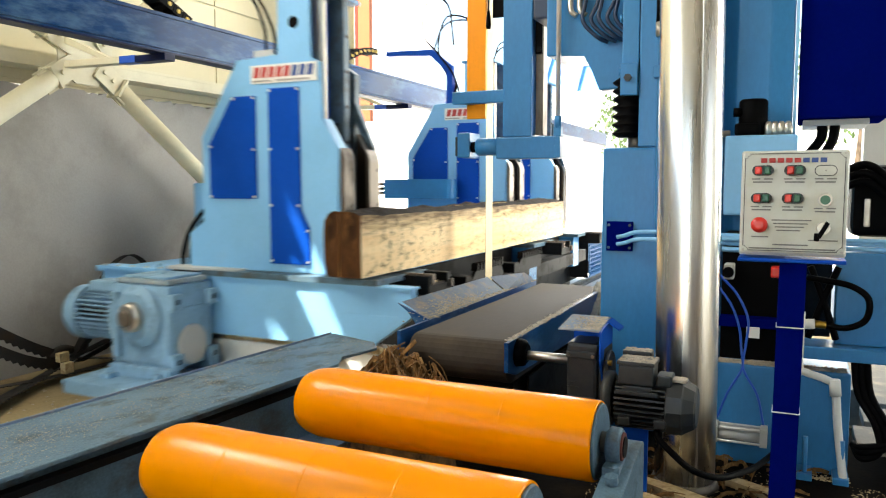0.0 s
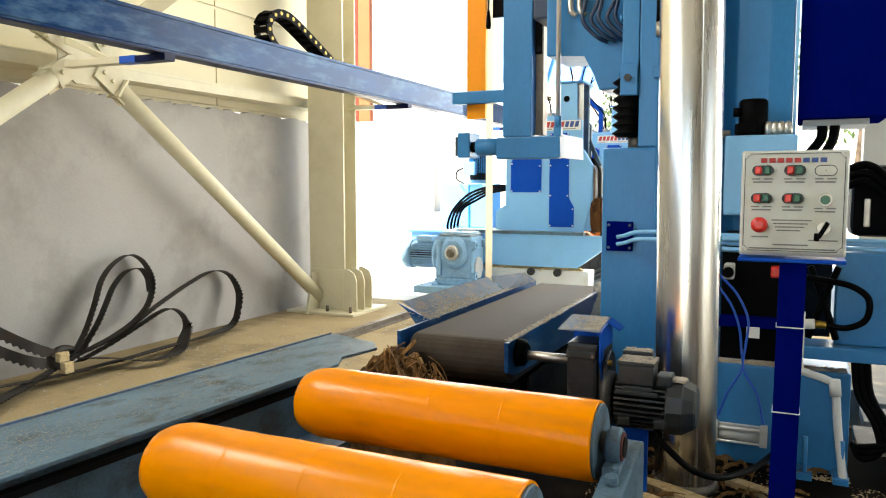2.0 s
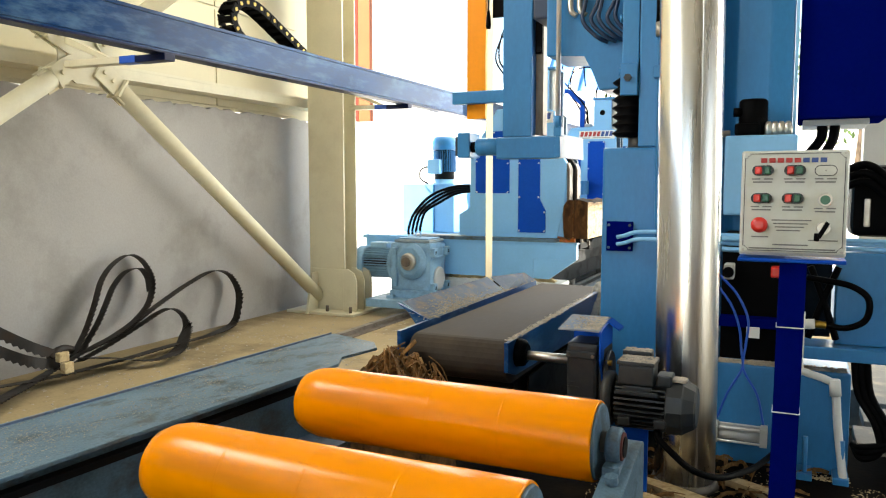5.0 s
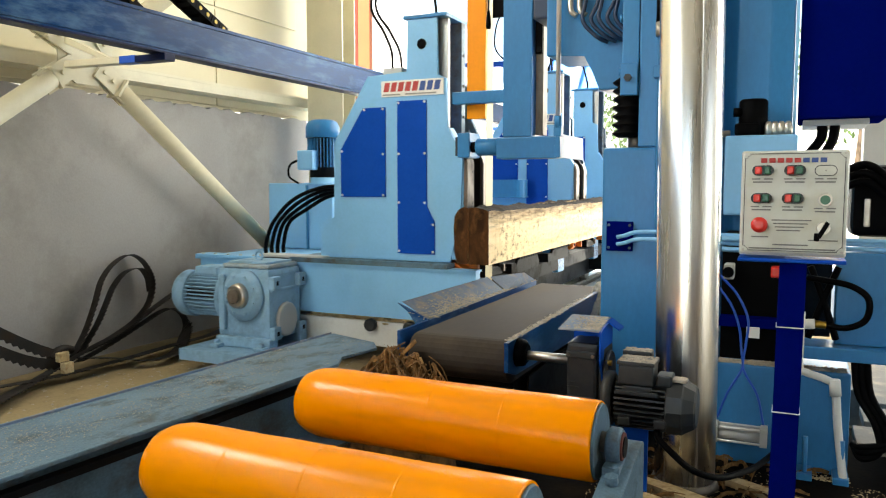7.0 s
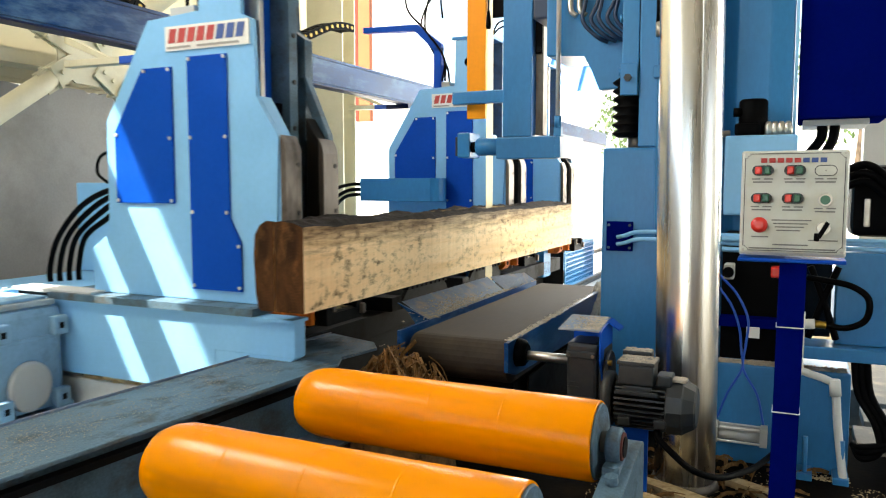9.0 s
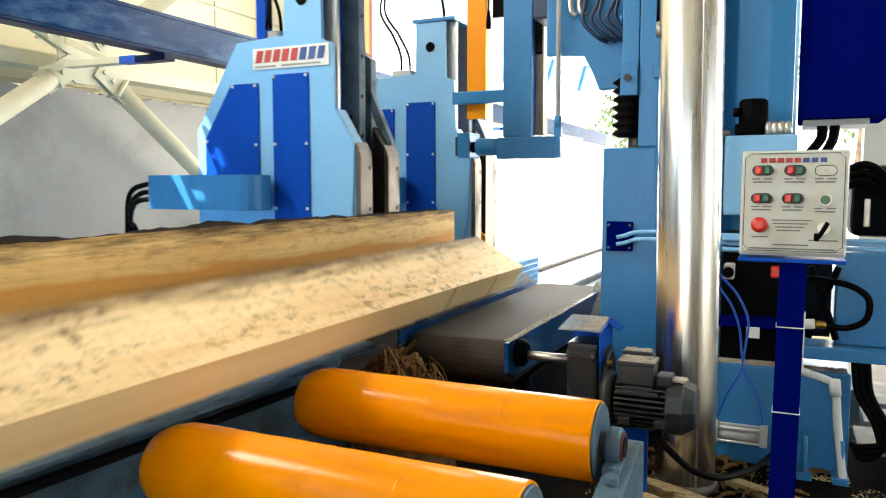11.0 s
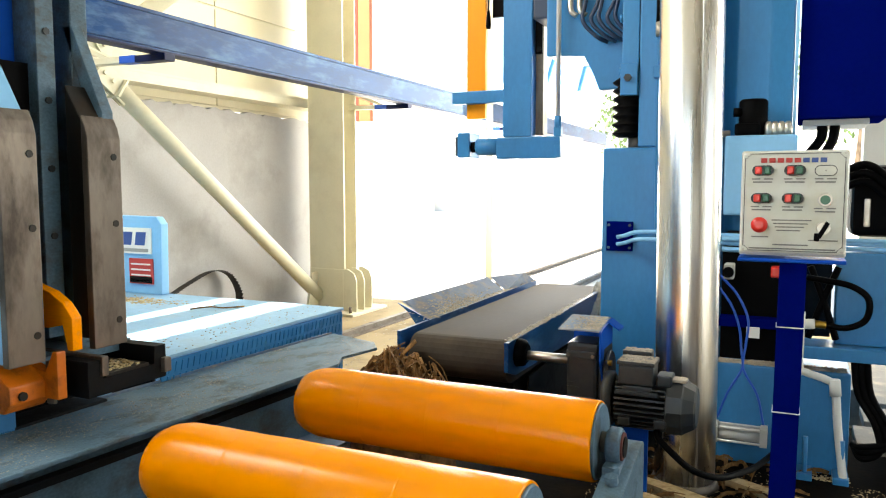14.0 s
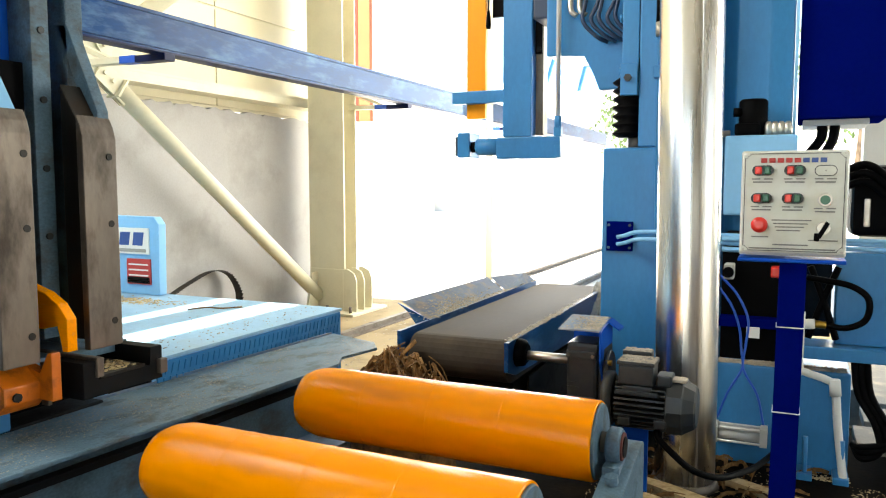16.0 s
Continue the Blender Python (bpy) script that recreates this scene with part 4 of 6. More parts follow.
    for k in range(2):
        part("cross_strap", tube(B(), [(0.07 + 0.09 * k, 2.98, 0.76), (0.115, 2.98, 0.64), (0.16 - 0.09 * k, 2.98, 0.50)], 0.012, 6), M_BLACK, s)
    for k in range(3):
        o = 0.02 * k
        part("floor_hose", tube(B(), [(0.22 + o, 2.96, 0.43), (0.235 + o, 2.95, 0.32), (0.29 + o, 2.93, 0.22), (0.305 + o, 2.92, 0.13 + o), (0.25, 2.92, 0.10 + o), (0.225, 2.95, 0.14)], 0.012, 8), M_BLACK, s, "black hanging hose")
    for x in (0.075, 0.19):
        part("anchor_stud", cyl(B(), (x, 2.90, 0.0), (x, 2.90, 0.16), 0.008, 10), M_MACH, s)
        part("stud_plate", box(B(), x - 0.025, x + 0.025, 2.88, 2.979, 0.0, 0.03, 0.003), M_MACH, s)
    # Dark panel added to block the bright yard behind the straps.
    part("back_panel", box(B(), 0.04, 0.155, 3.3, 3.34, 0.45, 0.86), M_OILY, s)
    part("motor_block", box(B(), 0.20, 0.42, 3.12, 3.4, 0.86, 1.12, 0.03), M_BLACK, s, "black motor block")
    for k in range(3):
        part("motor_hose", tube(B(), [(0.17, 3.08, 1.10 - 0.03 * k), (0.24, 3.06, 1.12 - 0.03 * k), (0.31, 3.06, 1.06 - 0.03 * k), (0.34, 3.06, 0.94), (0.35, 3.07, 0.82)], 0.014, 8), M_BLACK, s)
    part("chrome_latch", box(B(), 0.235, 0.255, 3.05, 3.06, 0.90, 1.0, 0.004), M_STEEL, s)
    for k in range(2):
        part("pipe_run", tube(B(), [(-0.235, 3.04, 0.845 - 0.04 * k), (0.1, 3.03, 0.842 - 0.04 * k), (0.5, 3.0, 0.838 - 0.04 * k)], 0.010, 8), M_LIGHT, s, "pale blue oil pipe")
        part("cabinet_cable", tube(B(), [(0.10 + 0.05 * k, 3.5, 1.32), (0.10 + 0.045 * k, 3.48, 1.24), (0.05 + 0.06 * k, 3.45, 1.16), (0.02 + 0.05 * k, 3.40, 1.05)], 0.02, 8), M_BLACK, s, "thick black cable")
    part("cable_gland", box(B(), 0.03, 0.27, 3.45, 3.75, 1.29, 1.314, 0.003), M_GREYC, s)
    # pump fittings on the tank
    part("pump_head", box(B(), -0.215, -0.12, 3.19, 3.31, 1.2405, 1.29, 0.012), M_BLACK, s)
    part("pump_knob", cyl(B(), (-0.222, 3.23, 1.335), (-0.19, 3.23, 1.335), 0.018, 12), M_BLACK, s)
    part("tank_pipe", cyl(B(), (-0.30, 3.2, 1.25), (-0.23, 3.2, 1.25), 0.014, 10), M_WORN, s)
    for k in range(4):
        part("filler_cap", rings(B(), (-0.092 + 0.023 * k, 3.22, 1.2405), (-0.092 + 0.023 * k, 3.22, 1.295), [(0, 0.015), (0.5, 0.018), (0.8, 0.013), (1, 0.008)], 12), M_STEEL, s, "chromed filler cap")


def saw_head():
    """Fittings at the saw's head: hoses, slides and the small guide post."""
    s = thing("saw_head_fittings", (-0.9, 3.3, 1.6), "hoses and slides under the band saw's head", "fittings")
    # Dark box in place of the shaded space under the saw's head.
    part("head_shade", box(B(), -1.10, -0.70, 3.35, 3.72, 1.80, 2.7, 0.01), M_NAVYD, s, "dark blue box standing for the shade under the head")
    for k, x in enumerate((-0.90, -0.86)):
        part("hose_end", tube(B(), [(x, 3.26, 2.0), (x, 3.26, 1.86), (x + 0.005, 3.25, 1.80), (x + 0.03, 3.25, 1.775)], 0.012, 8), M_STEEL, s, "plated hose end")
    for k in range(5):
        x = -0.83 + 0.035 * k
        part("hydraulic_hose", tube(B(), [(x, 3.27, 2.1), (x + 0.02 * (k % 2), 3.25, 1.85), (x - 0.01, 3.24, 1.75), (x + 0.05, 3.25, 1.68), (x + 0.09, 3.28, 1.66)], 0.009, 8), M_NAVYD, s, "dark blue hose")
    # Black block stands for the dark slot beside the slide rail.
    part("slide_stop", box(B(), -1.185, -1.150, 3.655, 3.679, 1.70, 1.98, 0.003), M_BLACK, s)
    part("stop_bolt", cyl(B(), (-1.168, 3.645, 1.72), (-1.168, 3.655, 1.72), 0.014, 8), M_OILY, s)
    part("hanging_handle", rings(B(), (-1.415, 3.60, 1.92), (-1.415, 3.60, 1.83), [(0, 0.006), (0.3, 0.010), (0.8, 0.014), (1, 0.010)], 14), M_BLACK, s, "black hanging pull handle")
    part("handle_cord", cyl(B(), (-1.415, 3.60, 1.92), (-1.415, 3.60, 2.6), 0.005, 6), M_GREYM, s)
    part("dark_plate", box(B(), -1.47, -1.35, 3.80, 3.82, 1.93, 2.6), M_BLACK, s)
    for z in (1.52, 1.74, 1.94):
        part("step_bolt", cyl(B(), (-0.675, 3.22, z), (-0.66, 3.22, z), 0.018, 8), M_MACH, s)
    part("step_block", box(B(), -0.664, -0.594, 3.185, 3.199, 1.42, 1.55, 0.003), M_MACH, s)
    part("block_bolt", cyl(B(), (-0.632, 3.17, 1.49), (-0.632, 3.186, 1.49), 0.016, 6), M_GREYM, s)
    part("oil_line", tube(B(), [(-0.505, 3.17, 2.0), (-0.507, 3.17, 1.75), (-0.503, 3.17, 1.5), (-0.505, 3.17, 1.1), (-0.50, 3.17, 0.83)], 0.008, 8), M_MACH, s)
    part("oil_hose", tube(B(), [(-0.507, 3.165, 2.2), (-0.507, 3.165, 1.70)], 0.013, 8), M_BLACK, s, "black hose")
    part("hose_ferrule", cyl(B(), (-0.506, 3.165, 1.70), (-0.505, 3.165, 1.645), 0.016, 10), M_STEEL, s, "plated ferrule")
    part("line_clamp", box(B(), -0.525, -0.487, 3.155, 3.198, 1.48, 1.53, 0.004), M_MACH, s)


def blade_and_guide():
    g = thing("blade_guide", (-1.3, 3.7, 1.3), "blue blade guide arm on its vertical slide", "blade guide")
    part("guard_bar", box(B(), -1.596, -1.49, 3.75, 3.78, 1.40, 4.0, 0.003), M_YELLOW, g, "yellow-orange guard bar")
    part("upper_arm", box(B(), -1.66, -1.345, 3.70, 3.749, 1.475, 1.54, 0.006), M_MACH, g)
    part("slide_post", box(B(), -1.345, -1.19, 3.62, 3.8, 1.29, 4.0, 0.008), M_MACH, g)
    part("slide_rail", box(B(), -1.189, -1.15, 3.68, 3.75, 1.30, 4.0), M_WORN, g)
    part("lower_arm", box(B(), -1.38, -1.06, 3.62, 3.72, 1.18, 1.2895, 0.008), M_MACH, g)
    part("guide_boss", cyl(B(), (-1.50, 3.67, 1.245), (-1.38, 3.67, 1.245), 0.045, 24, 0.005), M_MACH, g)
    part("guide_block", box(B(), -1.60, -1.53, 3.63, 3.78, 1.19, 1.32, 0.008), M_MACH, g)
    part("guide_face", box(B(), -1.62, -1.601, 3.65, 3.72, 1.20, 1.30, 0.004), M_GREYM, g)
    part("guide_neck", cyl(B(), (-1.53, 3.67, 1.245), (-1.50, 3.67, 1.245), 0.028, 16), M_BLACK, g)
    part("lift_rod", cyl(B(), (-0.950, 3.26, 1.35), (-0.956, 3.26, 3.2), 0.011, 14), M_CHROME, g)
    part("rod_end", cyl(B(), (-0.950, 3.26, 1.30), (-0.950, 3.26, 1.352), 0.016, 14), M_MACH, g)
    part("rod_fork", box(B(), -0.966, -0.932, 3.245, 3.28, 1.262, 1.305, 0.004), M_MACH, g)
    part("fork_link", prism(B(), [(-0.957, 1.17), (-0.935, 1.17), (-0.938, 1.275), (-0.955, 1.275)], "y", 3.25, 3.66, 0.002), M_MACH, g)
    part("link_bracket", box(B(), -1.07, -0.945, 3.60, 3.63, 1.185, 1.24, 0.004), M_MACH, g)


def control_panel():
    p = thing("control_stand", (0.0, 2.08, 0), "dark blue stand with a cream push-button panel", "control panel")
    c = part("enclosure", box(B(), -0.118, 0.124, 2.056, 2.14, 0.872, 1.134, 0.006), M_GREYC, p)
    face = part("face_plate", box(B(), -0.115, 0.121, 2.049, 2.0555, 0.880, 1.132, 0.003), M_CREAMP, p)
    part("post", prism(B(), [(-0.022, 0.855), (0.040, 0.855), (0.032, 0.0), (-0.030, 0.0)], "y", 2.06, 2.12, 0.003), M_NAVY, p)
    part("shelf", box(B(), -0.12, 0.126, 2.045, 2.14, 0.856, 0.866, 0.003), M_DARK, p)
    for z, s in ((0.69, 0.0016), (0.47, 0.0037)):
        part("cable_tie", box(B(), -0.024 - s, 0.042 - s, 2.058, 2.122, z, z + 0.0025), M_WHITE, p, "white cable tie")
    part("base_plate", box(B(), -0.09, 0.09, 2.0, 2.2, 0.0, 0.012, 0.002), M_NAVY, p)
    Y = 2.0485

    def oval(x, z, w, h, a, bb, name, mat, label=""):
        pts = []
        for k in range(20):
            t = math.tau * k / 20
            cx = (w - h) / 2 * (1 if math.cos(t) > 0 else -1)
            pts.append((x + cx + h / 2 * math.cos(t), z + h / 2 * math.sin(t)))
        return part(name, prism(B(), pts, "y", a, bb), mat, p, label)
    for x, z in ((-0.068, 1.085), (0.005, 1.085), (-0.069, 1.016), (0.002, 1.016)):
        oval(x, z, 0.049, 0.026, Y - 0.006, Y, "button_bezel", M_GREYM, "dark chromed bezel")
        part("red_button", box(B(), x - 0.018, x - 0.002, Y - 0.013, Y - 0.0065, z - 0.0095, z + 0.0095, 0.003), M_RED, p, "red stop button")
        part("green_button", box(B(), x + 0.002, x + 0.018, Y - 0.011, Y - 0.0065, z - 0.0095, z + 0.0095, 0.003), M_GREEN, p, "green start button")
    oval(0.073, 1.084, 0.050, 0.027, Y - 0.0012, Y - 0.0002, "blank_oval", M_INK, "outlined blank button place")
    oval(0.073, 1.084, 0.046, 0.023, Y - 0.0022, Y - 0.0013, "blank_cover", M_CREAMP)
    part("blank_dot", cyl(B(), (0.073, Y - 0.0032, 1.084), (0.073, Y - 0.0023, 1.084), 0.002, 8), M_PRINT, p)
    part("green_round_bezel", rings(B(), (0.074, Y, 1.013), (0.074, Y - 0.007, 1.013), [(0, 0.0165), (1, 0.0145)], 24), M_STEEL, p, "chromed bezel")
    part("green_round_button", rings(B(), (0.074, Y - 0.0072, 1.013), (0.074, Y - 0.010, 1.013), [(0, 0.0115), (1, 0.0105)], 24), M_GREEN, p, "round green button")
    part("stop_collar", rings(B(), (-0.071, Y, 0.948), (-0.071, Y - 0.016, 0.948), [(0, 0.015), (1, 0.012)], 24), M_STEEL, p, "chromed collar")
    part("emergency_button", rings(B(), (-0.071, Y - 0.016, 0.950), (-0.071, Y - 0.036, 0.951), [(0, 0.014), (0.2, 0.0195), (0.7, 0.0195), (0.92, 0.016), (1, 0.009)], 28), M_RED, p, "red mushroom emergency stop")
    part("selector_ring", rings(B(), (0.073, Y, 0.944), (0.073, Y - 0.007, 0.944), [(0, 0.0165), (1, 0.0145)], 24), M_STEEL, p, "chromed ring")
    part("selector_switch", prism(B(), [(0.058, 0.925), (0.066, 0.918), (0.086, 0.956), (0.078, 0.962)], "y", Y - 0.022, Y - 0.0072, 0.002), M_BLACK, p, "black selector switch")
    part("hanging_key", box(B(), 0.052, 0.064, Y - 0.014, Y - 0.004, 0.912, 0.932, 0.003), M_BLACK, p, "black key")
    # the maker's mark and unreadable captions
    n, x0, w = 8, -0.073, 0.019
    for k in range(n):
        a = x0 + k * w
        part("mark_block", box(B(), a, a + 0.0145, Y - 0.0012, Y - 0.0002, 1.104, 1.1155), M_LOGOR if k < 5 else M_LOGOB, p)
    for x, z in ((-0.068, 1.085), (0.005, 1.085), (0.073, 1.085), (-0.069, 1.016), (0.002, 1.016), (0.074, 1.013)):
        part("caption_line", box(B(), x - 0.024, x - 0.005, Y - 0.0011, Y - 0.0002, z - 0.0225, z - 0.0195), M_CAPTION, p)
        part("caption_line", box(B(), x + 0.003, x + 0.024, Y - 0.0011, Y - 0.0002, z - 0.0225, z - 0.0195), M_CAPTION, p)
        part("caption_line", box(B(), x - 0.022, x + 0.022, Y - 0.0011, Y - 0.0002, z - 0.0305, z - 0.0270), M_CAPTION, p)
    for k in range(4):
        part("caption_line", box(B(), -0.044 + 0.004 * k, 0.046 - 0.008 * k, Y - 0.0011, Y - 0.0002, 0.9605 - 0.0085 * k, 0.9635 - 0.0085 * k), M_CAPTION, p)
    part("caption_line", box(B(), -0.09, -0.05, Y - 0.0011, Y - 0.0002, 0.918, 0.921), M_CAPTION, p)
    part("caption_line", box(B(), 0.04, 0.105, Y - 0.0011, Y - 0.0002, 0.912, 0.915), M_CAPTION, p)
    part("caption_line", box(B(), -0.04, 0.04, Y - 0.0011, Y - 0.0002, 0.899, 0.9025), M_CAPTION, p)
    part("caption_line", box(B(), -0.095, 0.10, Y - 0.0011, Y - 0.0002, 0.889, 0.8925), M_CAPTION, p)
    # border with cut corners
    for x0, x1, z0, z1 in ((-0.098, 0.104, 1.1255, 1.1272), (-0.098, 0.104, 0.8845, 0.8862), (-0.1095, -0.1078, 0.896, 1.116), (0.1138, 0.1155, 0.896, 1.116)):
        part("border_line", box(B(), x0, x1, Y - 0.001, Y - 0.0002, z0, z1), M_INK, p)
    for sx, x in ((1, -0.108), (-1, 0.114)):
        for sz, z in ((1, 0.886), (-1, 1.126)):
            part("corner_line", prism(B(), [(x, z + sz * 0.012), (x + sx * 0.0017, z + sz * 0.012), (x + sx * 0.0125, z + sz * 0.0012), (x + sx * 0.0125, z)], "y", Y - 0.001, Y - 0.0002), M_INK, p)
    for x, z in ((-0.108, 1.126), (0.114, 1.126), (-0.108, 0.886), (0.114, 0.886)):
        part("plate_screw", cyl(B(), (x, Y - 0.003, z), (x, Y, z), 0.0035, 8), M_STEEL, p)


def floor_clutter():
    R = random.Random(5)
    # coils of worn saw blades against the wall
    c = thing("worn_saw_blades", (-3.3, 3.1, 0), "coiled worn band saw blades with teeth, lying by the grey wall", "saw blades")
    loops = [
        [(-3.61, 2.88, 0.1), (-3.65, 3.0, 0.22), (-3.68, 3.09, 0.35), (-3.72, 3.18, 0.48), (-3.75, 3.3, 0.57), (-3.76, 3.43, 0.61), (-3.74, 3.52, 0.56), (-3.71, 3.56, 0.44), (-3.67, 3.49, 0.31), (-3.65, 3.36, 0.22), (-3.63, 3.19, 0.16), (-3.62, 3.02, 0.12), (-3.61, 2.85, 0.08), (-3.52, 2.57, 0.04), (-3.36, 2.28, 0.04), (-3.2, 2.01, 0.04)],
        [(-3.62, 2.94, 0.11), (-3.65, 3.08, 0.24), (-3.68, 3.17, 0.34), (-3.71, 3.26, 0.44), (-3.73, 3.37, 0.51), (-3.73, 3.48, 0.52), (-3.72, 3.53, 0.46), (-3.69, 3.52, 0.38)],
        [(-3.6, 2.9, 0.06), (-3.62, 3.16, 0.12), (-3.64, 3.4, 0.19), (-3.65, 3.57, 0.24), (-3.65, 3.67, 0.24), (-3.64, 3.75, 0.18), (-3.62, 3.75, 0.1), (-3.45, 3.52, 0.04), (-3.32, 3.3, 0.04), (-3.34, 3.15, 0.04), (-3.5, 3.05, 0.06), (-3.61, 2.9, 0.08)],
        [(-3.62, 2.96, 0.1), (-3.65, 3.25, 0.16), (-3.69, 3.54, 0.26), (-3.74, 3.9, 0.37), (-3.77, 4.18, 0.43), (-3.75, 4.33, 0.39), (-3.7, 4.37, 0.27), (-3.65, 4.31, 0.15), (-3.67, 4.26, 0.04), (-3.53, 3.87, 0.04), (-3.52, 3.5, 0.04), (-3.49, 3.12, 0.04), (-3.5, 2.69, 0.04), (-3.6, 2.33, 0.04)],
        [(-3.58, 2.82, 0.1), (-3.62, 2.65, 0.19), (-3.68, 2.51, 0.29), (-3.72, 2.37, 0.4)],
        [(-3.55, 2.77, 0.08), (-3.56, 2.6, 0.13), (-3.62, 2.46, 0.21), (-3.65, 2.32, 0.32)],
    ]
    for k, pts in enumerate(loops):
        part("blade_coil", ribbon(B(), pts, (0.92, -0.38, 0.1) if k < 4 else (0.25, 0.1, -0.95), 0.085 if k < 4 else 0.05, 0.003, 10, 0.021 if k < 4 else 0.012, 0.036), M_OLDBLADE, c)
    part("tie_block", box(B(), -3.535, -3.50, 2.710, 2.770, 0.105, 0.155, 0.004), M_CHIP, c, "small wooden block at the tie")
    part("tie_block", box(B(), -3.52, -3.48, 2.725, 2.780, 0.040, 0.100, 0.004), M_CHIP, c, "small wooden block at the tie")
    part("tie_rag", tube(B(), [(-3.60, 2.730, 0.110), (-3.61, 2.780, 0.140), (-3.62, 2.830, 0.145), (-3.62, 2.880, 0.130)], 0.024, 10), M_OLDBLADE, c, "dark oily rag round the tie")
    # shredded bark under the belt's head roller
    b = B()
    for k in range(420):
        x, y = R.uniform(-1.31, -1.02), R.gauss(2.22, 0.05)
        top = 0.505 - 0.55 * abs(x + 1.20) + R.uniform(-0.13, 0.01)
        a, l = R.gauss(0.1, 0.8), R.uniform(0.04, 0.12)
        p0 = Vector((x, y, top))
        p1 = p0 + Vector((l * math.sin(a) * 0.6, R.uniform(-0.05, 0.01), -l * R.uniform(0.2, 0.6)))
        p2 = p1 + Vector((l * math.sin(a) * 0.6 + R.uniform(-0.02, 0.02), R.uniform(-0.04, 0.02), -l * R.uniform(0.5, 1.0)))
        ribbon(b, [p0, p1, p2], (R.uniform(-1, 1), 1, R.uniform(-0.9, 0.9)), R.choice((0.004, 0.006, 0.009, 0.014, 0.02)), 0.003, 3)
    rings(b, (-1.2, 2.25, 0.0), (-1.2, 2.25, 0.42), [(0, 0.20), (0.5, 0.17), (0.85, 0.12), (1, 0.05)], 14)
    solo("bark_shreds", b, M_BARK, (-1.2, 2.25, 0.0), "heap of brown shredded bark under the belt end", "bark", kind="stuff")
    # scraps of wood between the rollers
    b = B()
    for k in range(90):
        x, y = R.uniform(-1.3, -0.45), R.uniform(1.40, 1.66)
        c0 = box(B(), -R.uniform(0.02, 0.07), R.uniform(0.02, 0.07), -0.012, 0.012, -0.004, 0.004)
        bmesh.ops.rotate(c0, verts=c0.verts, cent=(0, 0, 0), matrix=Euler((R.uniform(-0.5, 0.5), R.uniform(-0.5, 0.5), R.uniform(0, 6.3))).to_matrix())
        bmesh.ops.translate(c0, vec=(x, y, 0.225 + R.uniform(0, 0.03) + 0.05 * math.exp(-((x + 1.08) / 0.15) ** 2)), verts=c0.verts)
        me = bpy.data.meshes.new("tmp")
        c0.to_mesh(me)
        c0.free()
        b.from_mesh(me)
        bpy.data.meshes.remove(me)
    box(b, -1.34, -0.42, 1.38, 1.68, 0.19, 0.222)
    solo("wood_scraps", b, M_CHIP, (-0.9, 1.5, 0.19), "pale wood scraps lying on the cross member", "wood scraps", kind="stuff")
    # flecks of sawdust
    b = B()
    heap = [b]

    def fleck(x, y, z, s):
        b = heap[0]
        a, h = R.uniform(0, 6.3), s * R.uniform(0.3, 1.0)
        d = [Vector((math.cos(a + t) * s * (1 if i % 2 else 1.8), math.sin(a + t) * s * (1 if i % 2 else 1.8), 0)) for i, t in enumerate((0, 1.6, 3.1, 4.7))]
        base = [b.verts.new(Vector((x, y, z)) + q) for q in d]
        tip = b.verts.new((x, y, z + h))
        b.faces.new(base[::-1])
        for i in range(4):
            b.faces.new((base[i], base[(i + 1) % 4], tip))
    for k in range(9500):
        y = R.uniform(-0.1, 2.45)
        x = max(-1.645, min(-1.36, -1.50 + R.gauss(0, 0.085)))
        if noise.noise((x * 9, y * 4, 1.7)) > R.uniform(-0.5, 0.25):
            fleck(x + 0.072 * (y - 2.5), y, 0.4525, R.uniform(0.0006, 0.0019))
    for k in range(1900):
        y = R.uniform(2.35, 3.9)
        fleck(-0.847 + R.gauss(0, 0.007), y, 0.527 + 0.0045 * (y - 2.32) / 1.6, R.uniform(0.0012, 0.0042))
    for k in range(500):
        y = R.uniform(2.62, 3.9)
        fleck(-1.275 + R.gauss(0, 0.012), y, 0.531, R.uniform(0.003, 0.006))
    for k in range(700):
        t, y = abs(R.gauss(0, 0.3)), 2.95 + R.gauss(0, 0.16)
        t = min(t, 0.95)
        fleck(-1.27 - 0.125 * t, y, 0.532 + 0.056 * t, R.uniform(0.002, 0.005))
    for k in range(500):
        y = R.uniform(2.31, 2.46)
        fleck(-0.535 - abs(R.gauss(0, 0.045)), y, 0.594 + 0.112 * (y - 2.30), R.uniform(0.002, 0.004))
    for k in range(300):
        fleck(R.uniform(-0.455, -0.352), R.uniform(2.235, 2.325), 0.524, R.uniform(0.002, 0.004))
    for k in range(160):
        fleck(R.uniform(-0.465, -0.385), R.uniform(2.375, 2.425), 0.527, R.uniform(0.002, 0.004))
    for k in range(500):
        fleck(R.uniform(-0.24, 0.2), R.uniform(2.985, 3.05), 0.381, R.uniform(0.004, 0.009))
    for k in range(900):
        fleck(R.uniform(-3.6, -1.8), R.uniform(2.0, 5.0), 0.0, R.uniform(0.003, 0.008))
    solo("sawdust_flecks", b, M_DUST, (-1.2, 2.5, 0.0), "pale sawdust flecks strewn over the machine", "sawdust", kind="stuff")
    # heap of sawdust beside the belt
    b = B()
    n = 26
    grid = [[b.verts.new((-0.86 + 0.13 * i / n, 3.2 + 0.7 * j / n, 0.30 + 0.27 * min(1, j / n * 1.6) * (1 - 0.35 * i / n) + 0.015 * noise.noise((i * 0.7, j * 0.7, 3)))) for j in range(n + 1)] for i in range(n + 1)]
